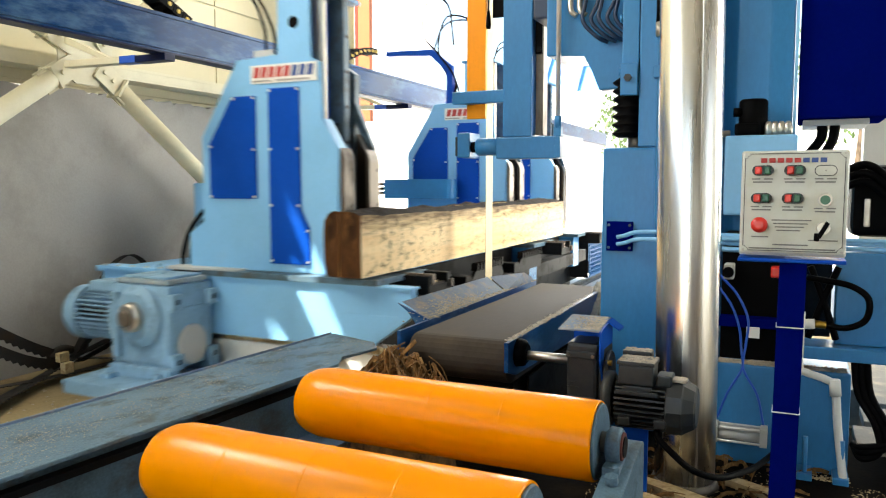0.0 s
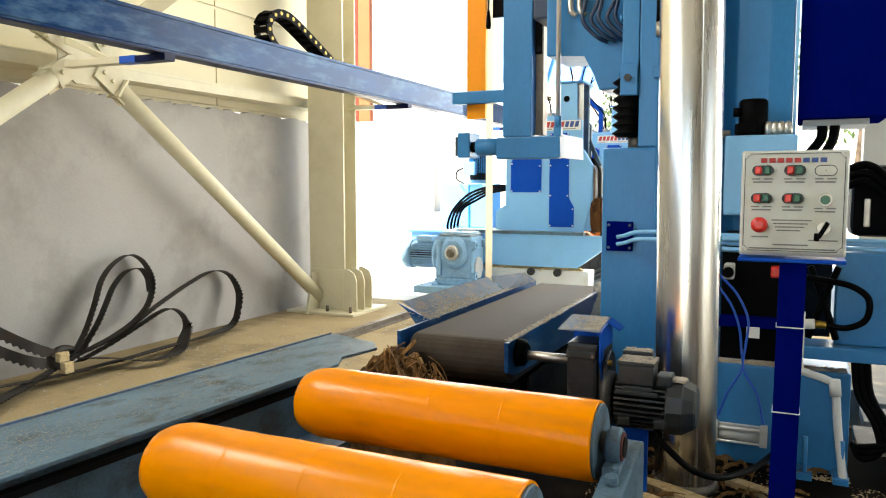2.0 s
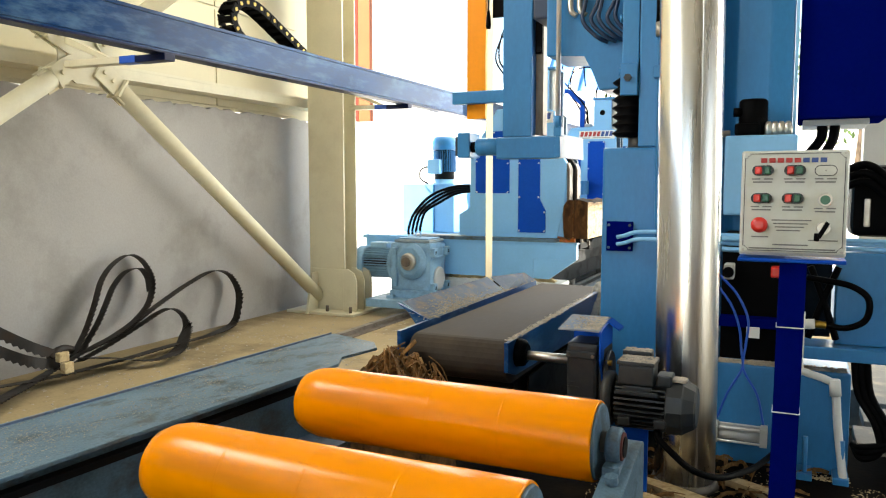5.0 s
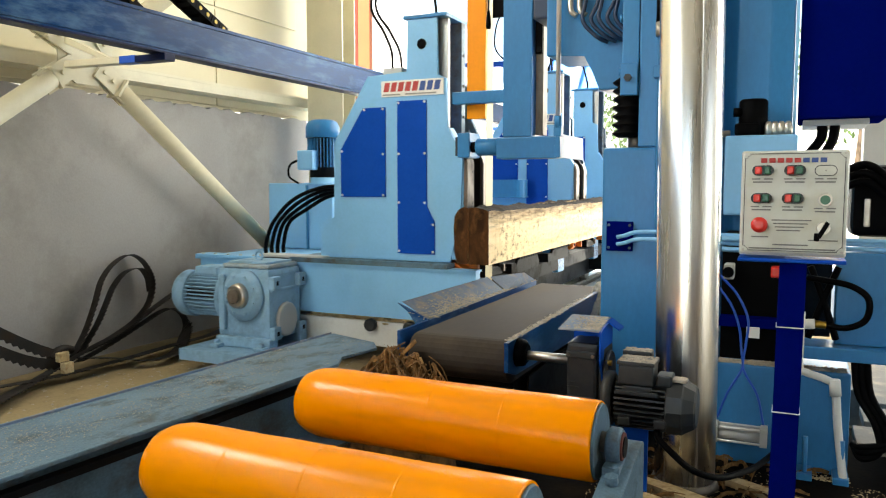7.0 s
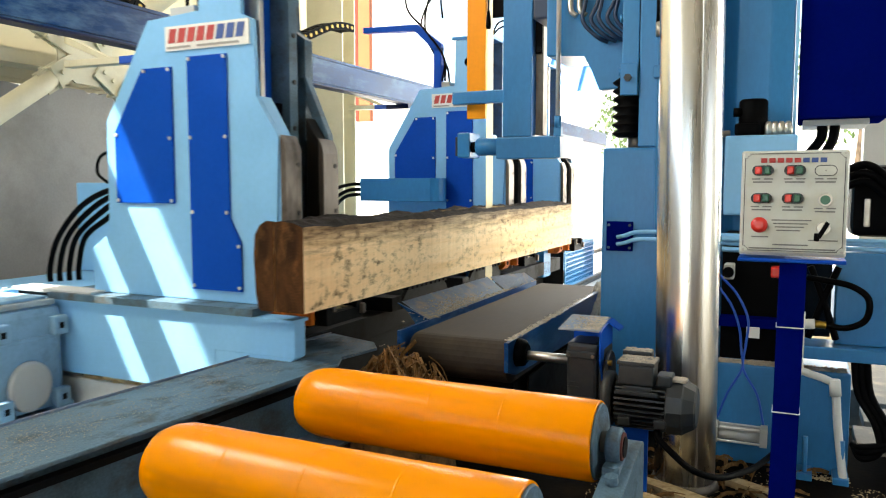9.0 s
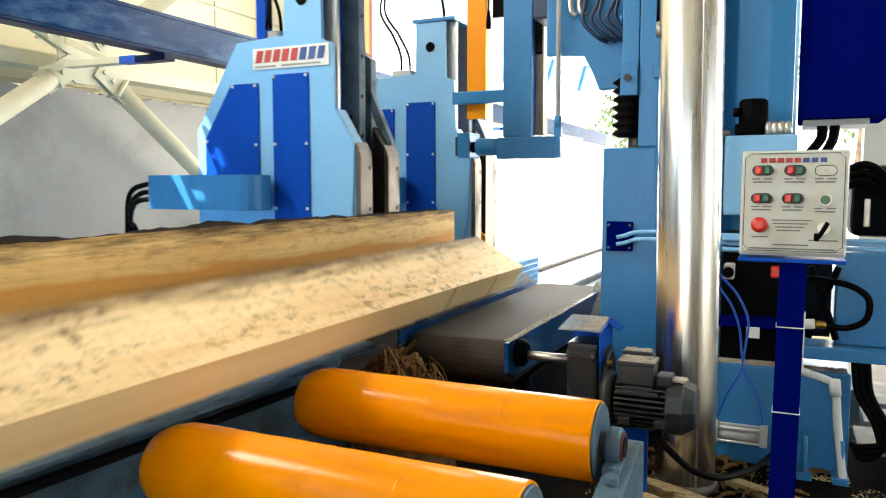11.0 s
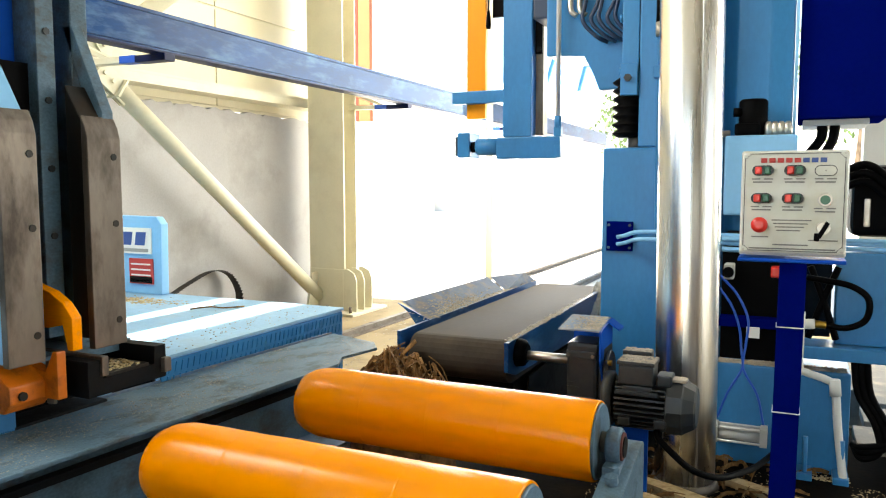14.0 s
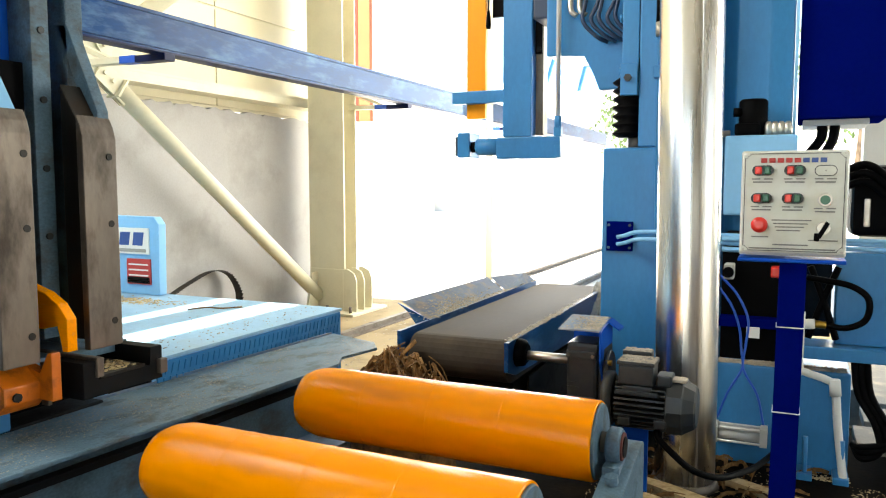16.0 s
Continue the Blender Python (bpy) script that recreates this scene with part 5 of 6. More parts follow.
    for i in range(n):
        for j in range(n):
            b.faces.new((grid[i][j], grid[i + 1][j], grid[i + 1][j + 1], grid[i][j + 1]))
    solo("sawdust_heap", b, M_DUST, (-0.8, 3.3, 0.3), "heap of sawdust between belt and saw frame", "sawdust", kind="stuff")
    # loose planks and cable on the floor by the duct
    for (ax, ay), (bx, by), w, z in (((-0.46, 2.60), (-0.12, 2.44), 0.06, 0.035), ((-0.20, 2.75), (0.06, 2.62), 0.05, 0.03), ((-0.42, 2.47), (-0.25, 2.38), 0.05, 0.03)):
        d = Vector((bx - ax, by - ay, 0)).normalized()
        n = Vector((-d.y, d.x, 0)) * w / 2
        q = []
        for s, wob in ((0.0, 0.7), (0.3, 1.0), (0.62, 0.85), (1.0, 1.1)):
            q.append(Vector((ax, ay, 0)).lerp(Vector((bx, by, 0)), s) + n * wob)
        for s, wob in ((1.0, 0.8), (0.55, 1.05), (0.2, 0.9), (0.0, 1.1)):
            q.append(Vector((ax, ay, 0)).lerp(Vector((bx, by, 0)), s) - n * wob)
        solo("loose_board", prism(B(), [(v.x, v.y) for v in q], "z", 0.007, z, 0.002), M_CHIP, (ax, ay, 0), "pale rough board lying on the dark floor", "board", "loose boards")
    solo("motor_cable", tube(B(), [(-0.345, 2.28, 0.335), (-0.335, 2.25, 0.30), (-0.292, 2.23, 0.265), (-0.235, 2.23, 0.223), (-0.168, 2.28, 0.193), (-0.113, 2.4, 0.173), (-0.063, 2.6, 0.14), (0.02, 2.85, 0.16), (0.04, 2.97, 0.2)], 0.010, 8), M_BLACK, (-0.4, 2.27, 0.1), "black rubber motor cable", "cable")
    solo("floor_cable", tube(B(), [(-0.30, 2.42, 0.02), (-0.15, 2.36, 0.02), (0.05, 2.45, 0.02), (0.4, 2.5, 0.02)], 0.014, 8), M_BLACK, (-0.3, 2.4, 0), "black cable lying on the floor", "cable")
    # channel grating on the right
    for k in range(3):
        y = 2.92 + 0.24 * k
        f = thing("floor_beam", (0.25, y, 0), "dusty grey concrete plank bridging the dark pit", "floor beam", "floor beams")
        part("plank", box(B(), 0.235 + 0.04 * k, 1.5, y, y + 0.215, 0.115 + 0.012 * k, 0.155 + 0.012 * k, 0.005), M_SLAB, f)
        part("bearer", box(B(), 1.2, 1.35, y + 0.02, y + 0.19, 0.006, 0.1145 + 0.012 * k, 0.004), M_PIT, f)
    solo("pit_cover", box(B(), 0.24, 1.5, 3.66, 4.4, 0.0, 0.16), M_SLAB, (0.3, 3.7, 0), "dusty concrete ledge behind the planks", "ledge")
    b = heap[0] = B()
    for k in range(450):
        x, y = R.uniform(-0.02, 0.22), 2.90 + abs(R.gauss(0, 0.03))
        fleck(x, min(y, 2.975), 0.008, R.uniform(0.0015, 0.004))
    for k in range(1500):
        fleck(R.uniform(0.22, 0.75), R.uniform(2.3, 2.88), 0.0075, R.uniform(0.001, 0.0035))
    for k in range(700):
        fleck(R.uniform(-0.6, 0.0), R.uniform(2.35, 2.9), 0.0075, R.uniform(0.001, 0.0035))
    solo("floor_sawdust", b, M_CHIP, (0.2, 2.6, 0.0), "pale sawdust strewn over the dark floor", "sawdust", kind="stuff")
    b = B()
    for k in range(60):
        p0 = Vector((R.uniform(-0.5, 0.05), R.uniform(2.5, 2.9), R.uniform(0.012, 0.03)))
        a, l = R.uniform(0, 6.3), R.uniform(0.03, 0.10)
        ribbon(b, [p0, p0 + Vector((l * math.cos(a), l * math.sin(a), R.uniform(0, 0.02))), p0 + Vector((l * 1.7 * math.cos(a), l * 1.6 * math.sin(a), -0.005))], (0.2, 0.3, 1), R.uniform(0.006, 0.016), 0.003, 3)
    solo("floor_bark", b, M_BARK, (-0.2, 2.7, 0.0), "brown bark strips lying by the duct", "bark", kind="stuff")


roller_table()
roller(1.80, "glossy orange feed roller with a rounded end")
roller(1.24, "glossy orange feed roller with a rounded end")
belt_conveyor()
drive_unit()
duct()
saw_frame()
blade_and_guide()
control_panel()
saw_details()
saw_head()
floor_clutter()

# ---- log carriage ----
SET_BACK = -0.303
TOWERS = []


def logo_blocks(parent, x0, x1, z0, z1, y, red=5, blue=3):
    """A maker's mark as plain blocks in its two colours."""
    n = red + blue
    w = (x1 - x0) / n
    for k in range(n):
        a, s = x0 + k * w + 0.1 * w, 0.22 * (z1 - z0)
        part("mark_block", prism(B(), [(a, z0), (a + 0.72 * w, z0), (a + 0.72 * w + s, z1), (a + s, z1)], "y", y - 0.0015, y), M_LOGOR if k < red else M_LOGOB, parent)


def tower(c, y, sign):
    """A headblock: plated body behind two steel-faced knees; y is the front of its plate."""
    def Q(pts, a, b2, bev=0.0):
        return prism(B(), pts, "y", a, b2, bev)
    out = [(-2.52, 0.625), (-1.68, 0.625), (-1.64, 0.80), (-1.62, 0.86), (-1.605, 1.215), (-1.70, 1.355), (-1.705, 1.62), (-1.76, 1.64), (-1.76, 1.945), (-1.94, 1.945), (-1.94, 1.665), (-2.19, 1.655), (-2.42, 1.29), (-2.42, 0.86), (-2.52, 0.80)]
    tw = part("headblock", Q(out, y, y + 0.022, 0.004), M_LIGHT, c)
    # Rear plate and rear stay are darkened: their shade is put into colour.
    part("rear_plate", Q([(-2.4, 0.625), (-1.72, 0.625), (-1.70, 1.36), (-1.70, 1.60), (-1.76, 1.64), (-1.76, 1.90), (-1.94, 1.90), (-1.94, 1.665), (-2.19, 1.655), (-2.4, 1.29)], y + 0.30, y + 0.35, 0.004), M_RAIL, tw)
    part("core", prism(B(), [(-2.36, 0.625), (-1.85, 0.625), (-1.80, 1.60), (-1.80, 1.93), (-1.92, 1.93), (-1.92, 1.65), (-2.18, 1.64), (-2.36, 1.28)], "y", y + 0.0225, y + 0.2995), M_MACH, tw)
    part("recess_panel", box(B(), -1.80, -1.785, y + 0.024, y + 0.298, 0.7, 1.93), M_DARK, tw, "dark blue recessed panel")
    part("slide_rail", box(B(), -1.784, -1.70, y + 0.20, y + 0.25, 0.66, 1.95, 0.003), M_RAIL, tw)
    part("slide_rail", box(B(), -1.784, -1.715, y + 0.052, y + 0.075, 1.36, 1.95, 0.003), M_STEEL, tw, "bright slide strip")
    part("mast_cap", box(B(), -1.96, -1.70, y - 0.01, y + 0.36, 1.946, 1.966, 0.004), M_MACH, tw)
    part("side_panel", Q([(-2.37, 0.98), (-2.076, 0.98), (-2.076, 1.48), (-2.22, 1.48), (-2.37, 1.25)], y - 0.008, y - 0.0005, 0.002), M_DARK, tw, "dark blue cover plate")
    part("centre_panel", Q([(-2.0, 0.666), (-1.77, 0.666), (-1.77, 0.845), (-1.82, 0.93), (-1.82, 1.51), (-2.0, 1.51)], y - 0.008, y - 0.0005, 0.002), M_DARK, tw, "dark blue cover plate")
    for x, z in ((-2.36, 0.99), (-2.09, 0.99), (-2.09, 1.22), (-2.09, 1.47), (-2.21, 1.47), (-2.36, 1.24), (-1.99, 0.68), (-1.78, 0.68), (-1.78, 0.83), (-1.99, 0.95), (-1.83, 0.95), (-1.99, 1.22), (-1.83, 1.22), (-1.99, 1.50), (-1.83, 1.50)):
        part("screw", cyl(B(), (x, y - 0.012, z), (x, y - 0.0075, z), 0.007, 8), M_CHROME, tw)
    # round window in the mast: flat black disc, its dark depth put into colour
    part("sight_hole", rings(B(), (-1.85, y - 0.0015, 1.81), (-1.85, y - 0.0003, 1.81), [(0, 0.028), (1, 0.028)], 24), M_BLACK, tw, "black disc standing for a round hole")
    # The rear knee's body is brown-black: its shade is put into the colour.
    for k, (ya, yb) in enumerate(((y + 0.005, y + 0.098), (y + 0.236, y + 0.337))):
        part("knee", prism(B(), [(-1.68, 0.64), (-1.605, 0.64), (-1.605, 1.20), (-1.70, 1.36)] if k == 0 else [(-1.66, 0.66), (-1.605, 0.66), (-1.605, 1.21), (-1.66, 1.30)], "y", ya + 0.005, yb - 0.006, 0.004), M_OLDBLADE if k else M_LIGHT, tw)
        part("knee_face", prism(B(), [(-1.602, 0.635), (-1.58, 0.635), (-1.58, 1.165), (-1.588, 1.195), (-1.602, 1.222)], "y", ya, yb, 0.003), M_KNEE, tw, "worn brownish steel knee face")
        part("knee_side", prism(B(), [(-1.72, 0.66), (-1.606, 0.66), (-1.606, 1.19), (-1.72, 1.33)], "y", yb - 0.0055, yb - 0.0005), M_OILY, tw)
    # open triangular stay behind the knees
    part("rear_stay", prism(B(), [(-1.735, 1.46), (-1.70, 1.46), (-1.60, 1.235), (-1.60, 1.205), (-1.635, 1.205)], "y", y + 0.30, y + 0.335, 0.003), M_RAIL, tw)
    part("stay_foot", prism(B(), [(-1.78, 1.20), (-1.602, 1.20), (-1.602, 1.222), (-1.78, 1.222)], "y", y + 0.30, y + 0.335, 0.002), M_RAIL, tw)
    for k in range(7):
        part("rail_bolt", cyl(B(), (-1.702, y + 0.225, 0.75 + 0.17 * k), (-1.694, y + 0.225, 0.75 + 0.17 * k), 0.009, 8), M_GREYM, tw)
    for k in (0, 1):
        for z in (0.70, 0.95, 1.12):
            part("face_bolt", cyl(B(), (-1.5805, y + 0.078 + 0.235 * k, z), (-1.578, y + 0.078 + 0.235 * k, z), 0.009, 10), M_OLDBLADE, tw)
    # Black sheet puts the shade between the knees into colour.
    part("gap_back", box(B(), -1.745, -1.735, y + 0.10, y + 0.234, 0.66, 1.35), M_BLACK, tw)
    # hooked log dogs between the knees
    ym = y + 0.165
    part("log_dog", Q([(-1.72, 0.70), (-1.72, 0.815), (-1.63, 0.79), (-1.585, 0.765), (-1.555, 0.73), (-1.555, 0.65), (-1.575, 0.65), (-1.585, 0.715), (-1.64, 0.70)], ym - 0.014, ym + 0.014, 0.003), M_ORANGE, tw, "orange hooked log dog")
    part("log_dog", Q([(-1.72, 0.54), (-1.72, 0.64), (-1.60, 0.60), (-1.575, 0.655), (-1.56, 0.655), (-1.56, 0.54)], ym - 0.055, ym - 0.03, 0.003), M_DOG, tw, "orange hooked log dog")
    part("dog_slide", prism(B(), [(-1.76, 0.52), (-1.63, 0.52), (-1.605, 0.545), (-1.605, 0.585), (-1.66, 0.625), (-1.76, 0.625)], "y", y + 0.02, y + 0.125, 0.004), M_DOG, tw, "orange slide of the lower dog, darkened with its shade")
    part("slide_bolt", cyl(B(), (-1.606, y + 0.05, 0.56), (-1.598, y + 0.05, 0.56), 0.011, 8), M_OLDBLADE, tw)
    part("dog_guide", box(B(), -1.625, -1.60, y + 0.128, y + 0.138, 0.52, 0.625, 0.002), M_KNEE, tw)
    part("valve_block", box(B(), -2.11, -1.99, y + 0.03, y + 0.16, 1.6655, 1.70, 0.005), M_GREYC, tw)
    for k in range(2):
        part("hydraulic_hose", tube(B(), [(-2.08 + 0.06 * k, y + 0.09, 1.70), (-2.09 + 0.05 * k, y + 0.10, 1.80), (-2.16 + 0.04 * k, y + 0.14, 1.92), (-2.28 + 0.03 * k, y + 0.2, 2.10), (-2.22, y + 0.3, 2.32 + 0.05 * k), (-1.98, y + 0.3, 2.3), (-1.86, y + 0.2, 2.05), (-1.85, y + 0.15, 1.96)], 0.008, 6, 6), M_BLACK, tw, "black hydraulic hose")
    if sign:
        sp = part("sign_plate", box(B(), -2.10, -1.718, y - 0.006, y - 0.0005, 1.535, 1.622), M_WHITE, tw, "white maker's plate")
        logo_blocks(tw, -2.09, -1.735, 1.562, 1.612, y - 0.0065)
        part("print_line", box(B(), -2.09, -1.98, y - 0.0075, y - 0.0065, 1.542, 1.55), M_PRINT, tw)
        part("print_line", box(B(), -1.95, -1.76, y - 0.0075, y - 0.0065, 1.542, 1.55), M_PRINT, tw)
    return tw


def gear_drive(c):
    """Geared motor on the front of the carriage."""
    g = part("gear_case", box(B(), -2.99, -2.62, -0.345, -0.045, 0.165, 0.535, 0.03), M_GEAR, c)
    part("case_lid", box(B(), -2.955, -2.635, -0.33, -0.06, 0.536, 0.556, 0.006), M_LID, g, "dusty pale gear case lid")
    part("lid_rim", box(B(), -2.93, -2.66, -0.31, -0.08, 0.5565, 0.568, 0.005), M_GEAR, g)
    part("output_flange", rings(B(), (-2.79, -0.346, 0.40), (-2.79, -0.392, 0.40), [(0, 0.135), (0.45, 0.135), (0.5, 0.115), (0.9, 0.108), (1, 0.095)], 40), M_GEAR, g)
    part("output_hub", rings(B(), (-2.79, -0.393, 0.40), (-2.79, -0.43, 0.40), [(0, 0.066), (0.8, 0.062), (1, 0.052)], 32), M_STEEL, g, "bare steel hub")
    part("shaft_end", cyl(B(), (-2.79, -0.431, 0.40), (-2.79, -0.455, 0.40), 0.036, 24, 0.004), M_WORN, g)
    for k in range(8):
        a = math.tau * (k + 0.5) / 8
        part("flange_bolt", cyl(B(), (-2.79 + 0.10 * math.cos(a), -0.386, 0.40 + 0.10 * math.sin(a)), (-2.79 + 0.10 * math.cos(a), -0.398, 0.40 + 0.10 * math.sin(a)), 0.009, 6), M_GEAR, g)
    part("front_web", box(B(), -2.955, -2.915, -0.375, -0.344, 0.21, 0.50, 0.010), M_GEAR, g)
    part("side_cover", rings(B(), (-2.619, -0.20, 0.265), (-2.600, -0.20, 0.265), [(0, 0.09), (0.8, 0.088), (1, 0.08)], 32), M_GREYC, g, "pale round side cover")
    for yy in (-0.315, -0.075):
        for zz in (0.205, 0.465):
            lug = part("side_lug", box(B(), -2.622, -2.585, yy - 0.032, yy + 0.032, zz - 0.034, zz + 0.034, 0.008), M_GEAR, g)
            part("lug_hole", box(B(), -2.5848, -2.5838, yy - 0.010, yy + 0.010, zz - 0.011, zz + 0.011), M_OILY, lug)
    part("case_rib", box(B(), -2.64, -2.612, -0.33, -0.06, 0.418, 0.434, 0.004), M_GEAR, g)
    part("foot_rail", box(B(), -2.98, -2.60, -0.375, -0.30, 0.125, 0.180, 0.008), M_GEAR, g)
    part("foot_rail", box(B(), -2.98, -2.60, -0.09, -0.02, 0.125, 0.180, 0.008), M_GEAR, g)
    for x in (-2.95, -2.64):
        part("foot_bolt", cyl(B(), (x, -0.40, 0.125), (x, -0.40, 0.165), 0.016, 6), M_GEAR, g)
        part("foot_lug", box(B(), x - 0.03, x + 0.03, -0.43, -0.374, 0.1245, 0.145, 0.005), M_GEAR, g)
    b = B()
    n = 20
    tube(b, [(-2.80 + 0.024 * math.cos(math.tau * k / n), -0.20, 0.588 + 0.024 * math.sin(math.tau * k / n)) for k in range(n + 1)], 0.006, 8, 0)
    part("lifting_eye", b, M_GEAR, g)
    # Body in dark brown carries the shade between its fins as colour.
    m = part("motor_body", cyl(B(), (-3.03, -0.20, 0.365), (-3.28, -0.20, 0.365), 0.092, 32), M_OLDBLADE, c, "motor body darkened with the shade between pale fins")
    part("motor_flange", rings(B(), (-2.985, -0.20, 0.365), (-3.035, -0.20, 0.365), [(0, 0.14), (0.7, 0.14), (1, 0.12)], 36), M_GEAR, c)
    for k in range(34):
        b = box(B(), -3.275, -3.04, -0.003, 0.003, 0.088, 0.118)
        bmesh.ops.rotate(b, verts=b.verts, cent=(0, 0, 0), matrix=Matrix.Rotation(math.tau * k / 34, 3, "X"))
        bmesh.ops.translate(b, vec=(0, -0.20, 0.365), verts=b.verts)
        part("cooling_fin", b, M_GEAR, m)
    part("fan_cowl", rings(B(), (-3.27, -0.20, 0.365), (-3.385, -0.20, 0.365), [(0, 0.128), (0.6, 0.128), (0.85, 0.112), (1, 0.07)], 36), M_GEAR, c)
    part("terminal_box", box(B(), -3.22, -3.06, -0.27, -0.13, 0.475, 0.525, 0.012), M_GEAR, c)
    part("drive_plate", box(B(), -3.12, -2.44, -0.52, 0.06, 0.065, 0.124, 0.004), M_GEAR, c)


def pump_unit(c):
    part("hydraulic_tank", box(B(), -3.40, -2.86, 0.82, 1.22, 0.60, 1.06, 0.01), M_LIGHT, c)
    part("tank_edge", box(B(), -3.075, -3.055, 0.812, 0.8195, 0.60, 1.05, 0.002), M_MACH, c)
    # Near-black body stands for the shaded gaps between the blue fins.
    v = part("pump_motor", cyl(B(), (-3.0, 0.92, 1.10), (-3.0, 0.92, 1.38), 0.092, 32), M_OILY, c)
    for k in range(28):
        b = box(B(), 0.088, 0.108, -0.003, 0.003, 1.17, 1.37)
        bmesh.ops.rotate(b, verts=b.verts, cent=(0, 0, 0), matrix=Matrix.Rotation(math.tau * k / 28, 3, "Z"))
        bmesh.ops.translate(b, vec=(-3.0, 0.92, 0), verts=b.verts)
        part("cooling_fin", b, M_MACH, v)
    part("pump_fan_cowl", rings(B(), (-3.0, 0.92, 1.375), (-3.0, 0.92, 1.50), [(0, 0.118), (0.6, 0.118), (0.9, 0.10), (1, 0.07)], 32), M_MACH, c)
    part("pump_flange", rings(B(), (-3.0, 0.92, 1.046), (-3.0, 0.92, 1.10), [(0, 0.13), (0.3, 0.13), (0.31, 0.09), (1, 0.09)], 32), M_LIGHT, c)
    part("pump_box", box(B(), -3.115, -2.985, 0.77, 0.88, 1.15, 1.285, 0.012), M_LIGHT, c)
    part("motor_cable", tube(B(), [(-3.10, 0.82, 1.23), (-3.19, 0.80, 1.19), (-3.19, 0.78, 1.11), (-3.10, 0.76, 1.06)], 0.008, 6), M_BLACK, c)
    for k in range(4):
        o = 0.035 * k
        part("hydraulic_hose", tube(B(), [(-2.42, 0.40 + o, 1.04 - 0.4 * o), (-2.68, 0.42 + o, 1.03 - 0.5 * o), (-2.92 + 0.3 * o, 0.45 + o, 0.95 - 0.6 * o), (-3.08 + 0.5 * o, 0.45 + o, 0.80), (-3.14 + 0.6 * o, 0.45 + o, 0.66), (-3.14 + 0.6 * o, 0.45 + o, 0.58)], 0.013, 8), M_BLACK, c, "black hydraulic hose")


def carriage():
    c = thing("log_carriage", (-2.2, 0, 0), "light blue steel log carriage with three headblocks", "log carriage")
    plan = [(-3.38, 0.10), (-1.50, 0.10), (-1.50, 0.16), (-1.84, 0.16), (-1.84, 4.14), (-3.38, 4.14)]
    part("bed", prism(B(), plan, "z", 0.465, 0.585), M_LIGHT, c)
    part("lower_bed", box(B(), -3.38, -1.845, 0.1, 4.14, 0.305, 0.4649), M_LIGHT, c)
    part("nose_plate", prism(B(), [(-1.844, 0.305), (-1.72, 0.305), (-1.50, 0.4645), (-1.844, 0.4645)], "y", 0.10, 0.16, 0.003), M_LIGHT, c)
    part("bed_top", prism(B(), [(-3.41, 0.085), (-1.492, 0.085), (-1.492, 0.168), (-1.835, 0.168), (-1.835, 4.15), (-3.41, 4.15)], "z", 0.586, 0.597), M_LIGHT, c)
    part("log_chain_rail", box(B(), -1.80, -1.70, 0.17, 4.0, 0.36, 0.46, 0.004), M_OILY, c)
    for y in (1.0, 1.8):
        part("cross_arm", box(B(), -1.83, -1.62, y, y + 0.09, 0.475, 0.54, 0.004), M_OILY, c)
        # Turner plate is blackened to hold the dark void under the log.
        turner = part("turner_plate", prism(B(), [(y + 0.14, 0.465), (y + 0.62, 0.465), (y + 0.65, 0.50), (y + 0.60, 0.56), (y + 0.20, 0.56), (y + 0.13, 0.50)], "x", -1.66, -1.64, 0.003), M_OILY, c, "log turner plate darkened with the shade under the log")
        for k in range(9):
            part("chain_tooth", prism(B(), [(y + 0.16 + 0.05 * k, 0.555), (y + 0.195 + 0.05 * k, 0.555), (y + 0.185 + 0.05 * k, 0.60), (y + 0.17 + 0.05 * k, 0.60)], "x", -1.66, -1.62), M_BLACK, turner)
    part("bed_side_strip", box(B(), -3.40, -2.93, 0.075, 0.20, 0.598, 0.616, 0.003), M_LIGHT, c)
    for k in range(5):
        part("strip_bolt", cyl(B(), (-3.36 + 0.1 * k, 0.10, 0.616), (-3.36 + 0.1 * k, 0.10, 0.624), 0.010, 6), M_GREYC, c)
    part("sill", box(B(), -3.0, -1.62, 0.13, 0.35, 0.13, 0.275, 0.006), M_SILL, c, "pale grey sill beam")
    b = B()
    R = random.Random(14)
    for k in range(150):
        x, h = R.uniform(-2.6, -1.7), R.uniform(0.003, 0.016)
        rings(b, (x, R.uniform(0.14, 0.2), 0.2752), (x, R.uniform(0.14, 0.2), 0.2752 + h), [(0, 0.02 + h), (0.6, 0.012), (1, 0.003)], 7)
    tagged(part("sill_sawdust", b, M_CHIP, c, "sawdust and chips on the sill"), kind="stuff")
    part("top_strip", box(B(), -2.92, -2.46, 0.10, 0.20, 0.616, 0.632, 0.003), M_GREYC, c, "pale cover strip on the bed")
    # Near-black block: shade beneath the cover strip, put into colour.
    part("strip_gap", box(B(), -2.90, -2.48, 0.115, 0.19, 0.5972, 0.6155), M_OILY, c)
    # The sill's rear run is near-black, with the bed's shade in its colour.
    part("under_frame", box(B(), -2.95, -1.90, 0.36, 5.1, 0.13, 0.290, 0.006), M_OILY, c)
    for k, x in enumerate((-2.15, -1.90)):
        part("axle_cap", cyl(B(), (x, 0.09, 0.255), (x, 0.132, 0.255), 0.036, 20, 0.006), M_GREYM, c)
    for x in (-2.75, -1.98):
        for y in (0.5, 1.7, 3.0, 4.3):
            w = part("wheel", rings(B(), (x - 0.035, y, 0.135), (x + 0.035, y, 0.135), [(0, 0.10), (0.2, 0.118), (0.25, 0.095), (0.9, 0.095), (1, 0.08)], 28), M_WORN, c, "worn steel track wheel")
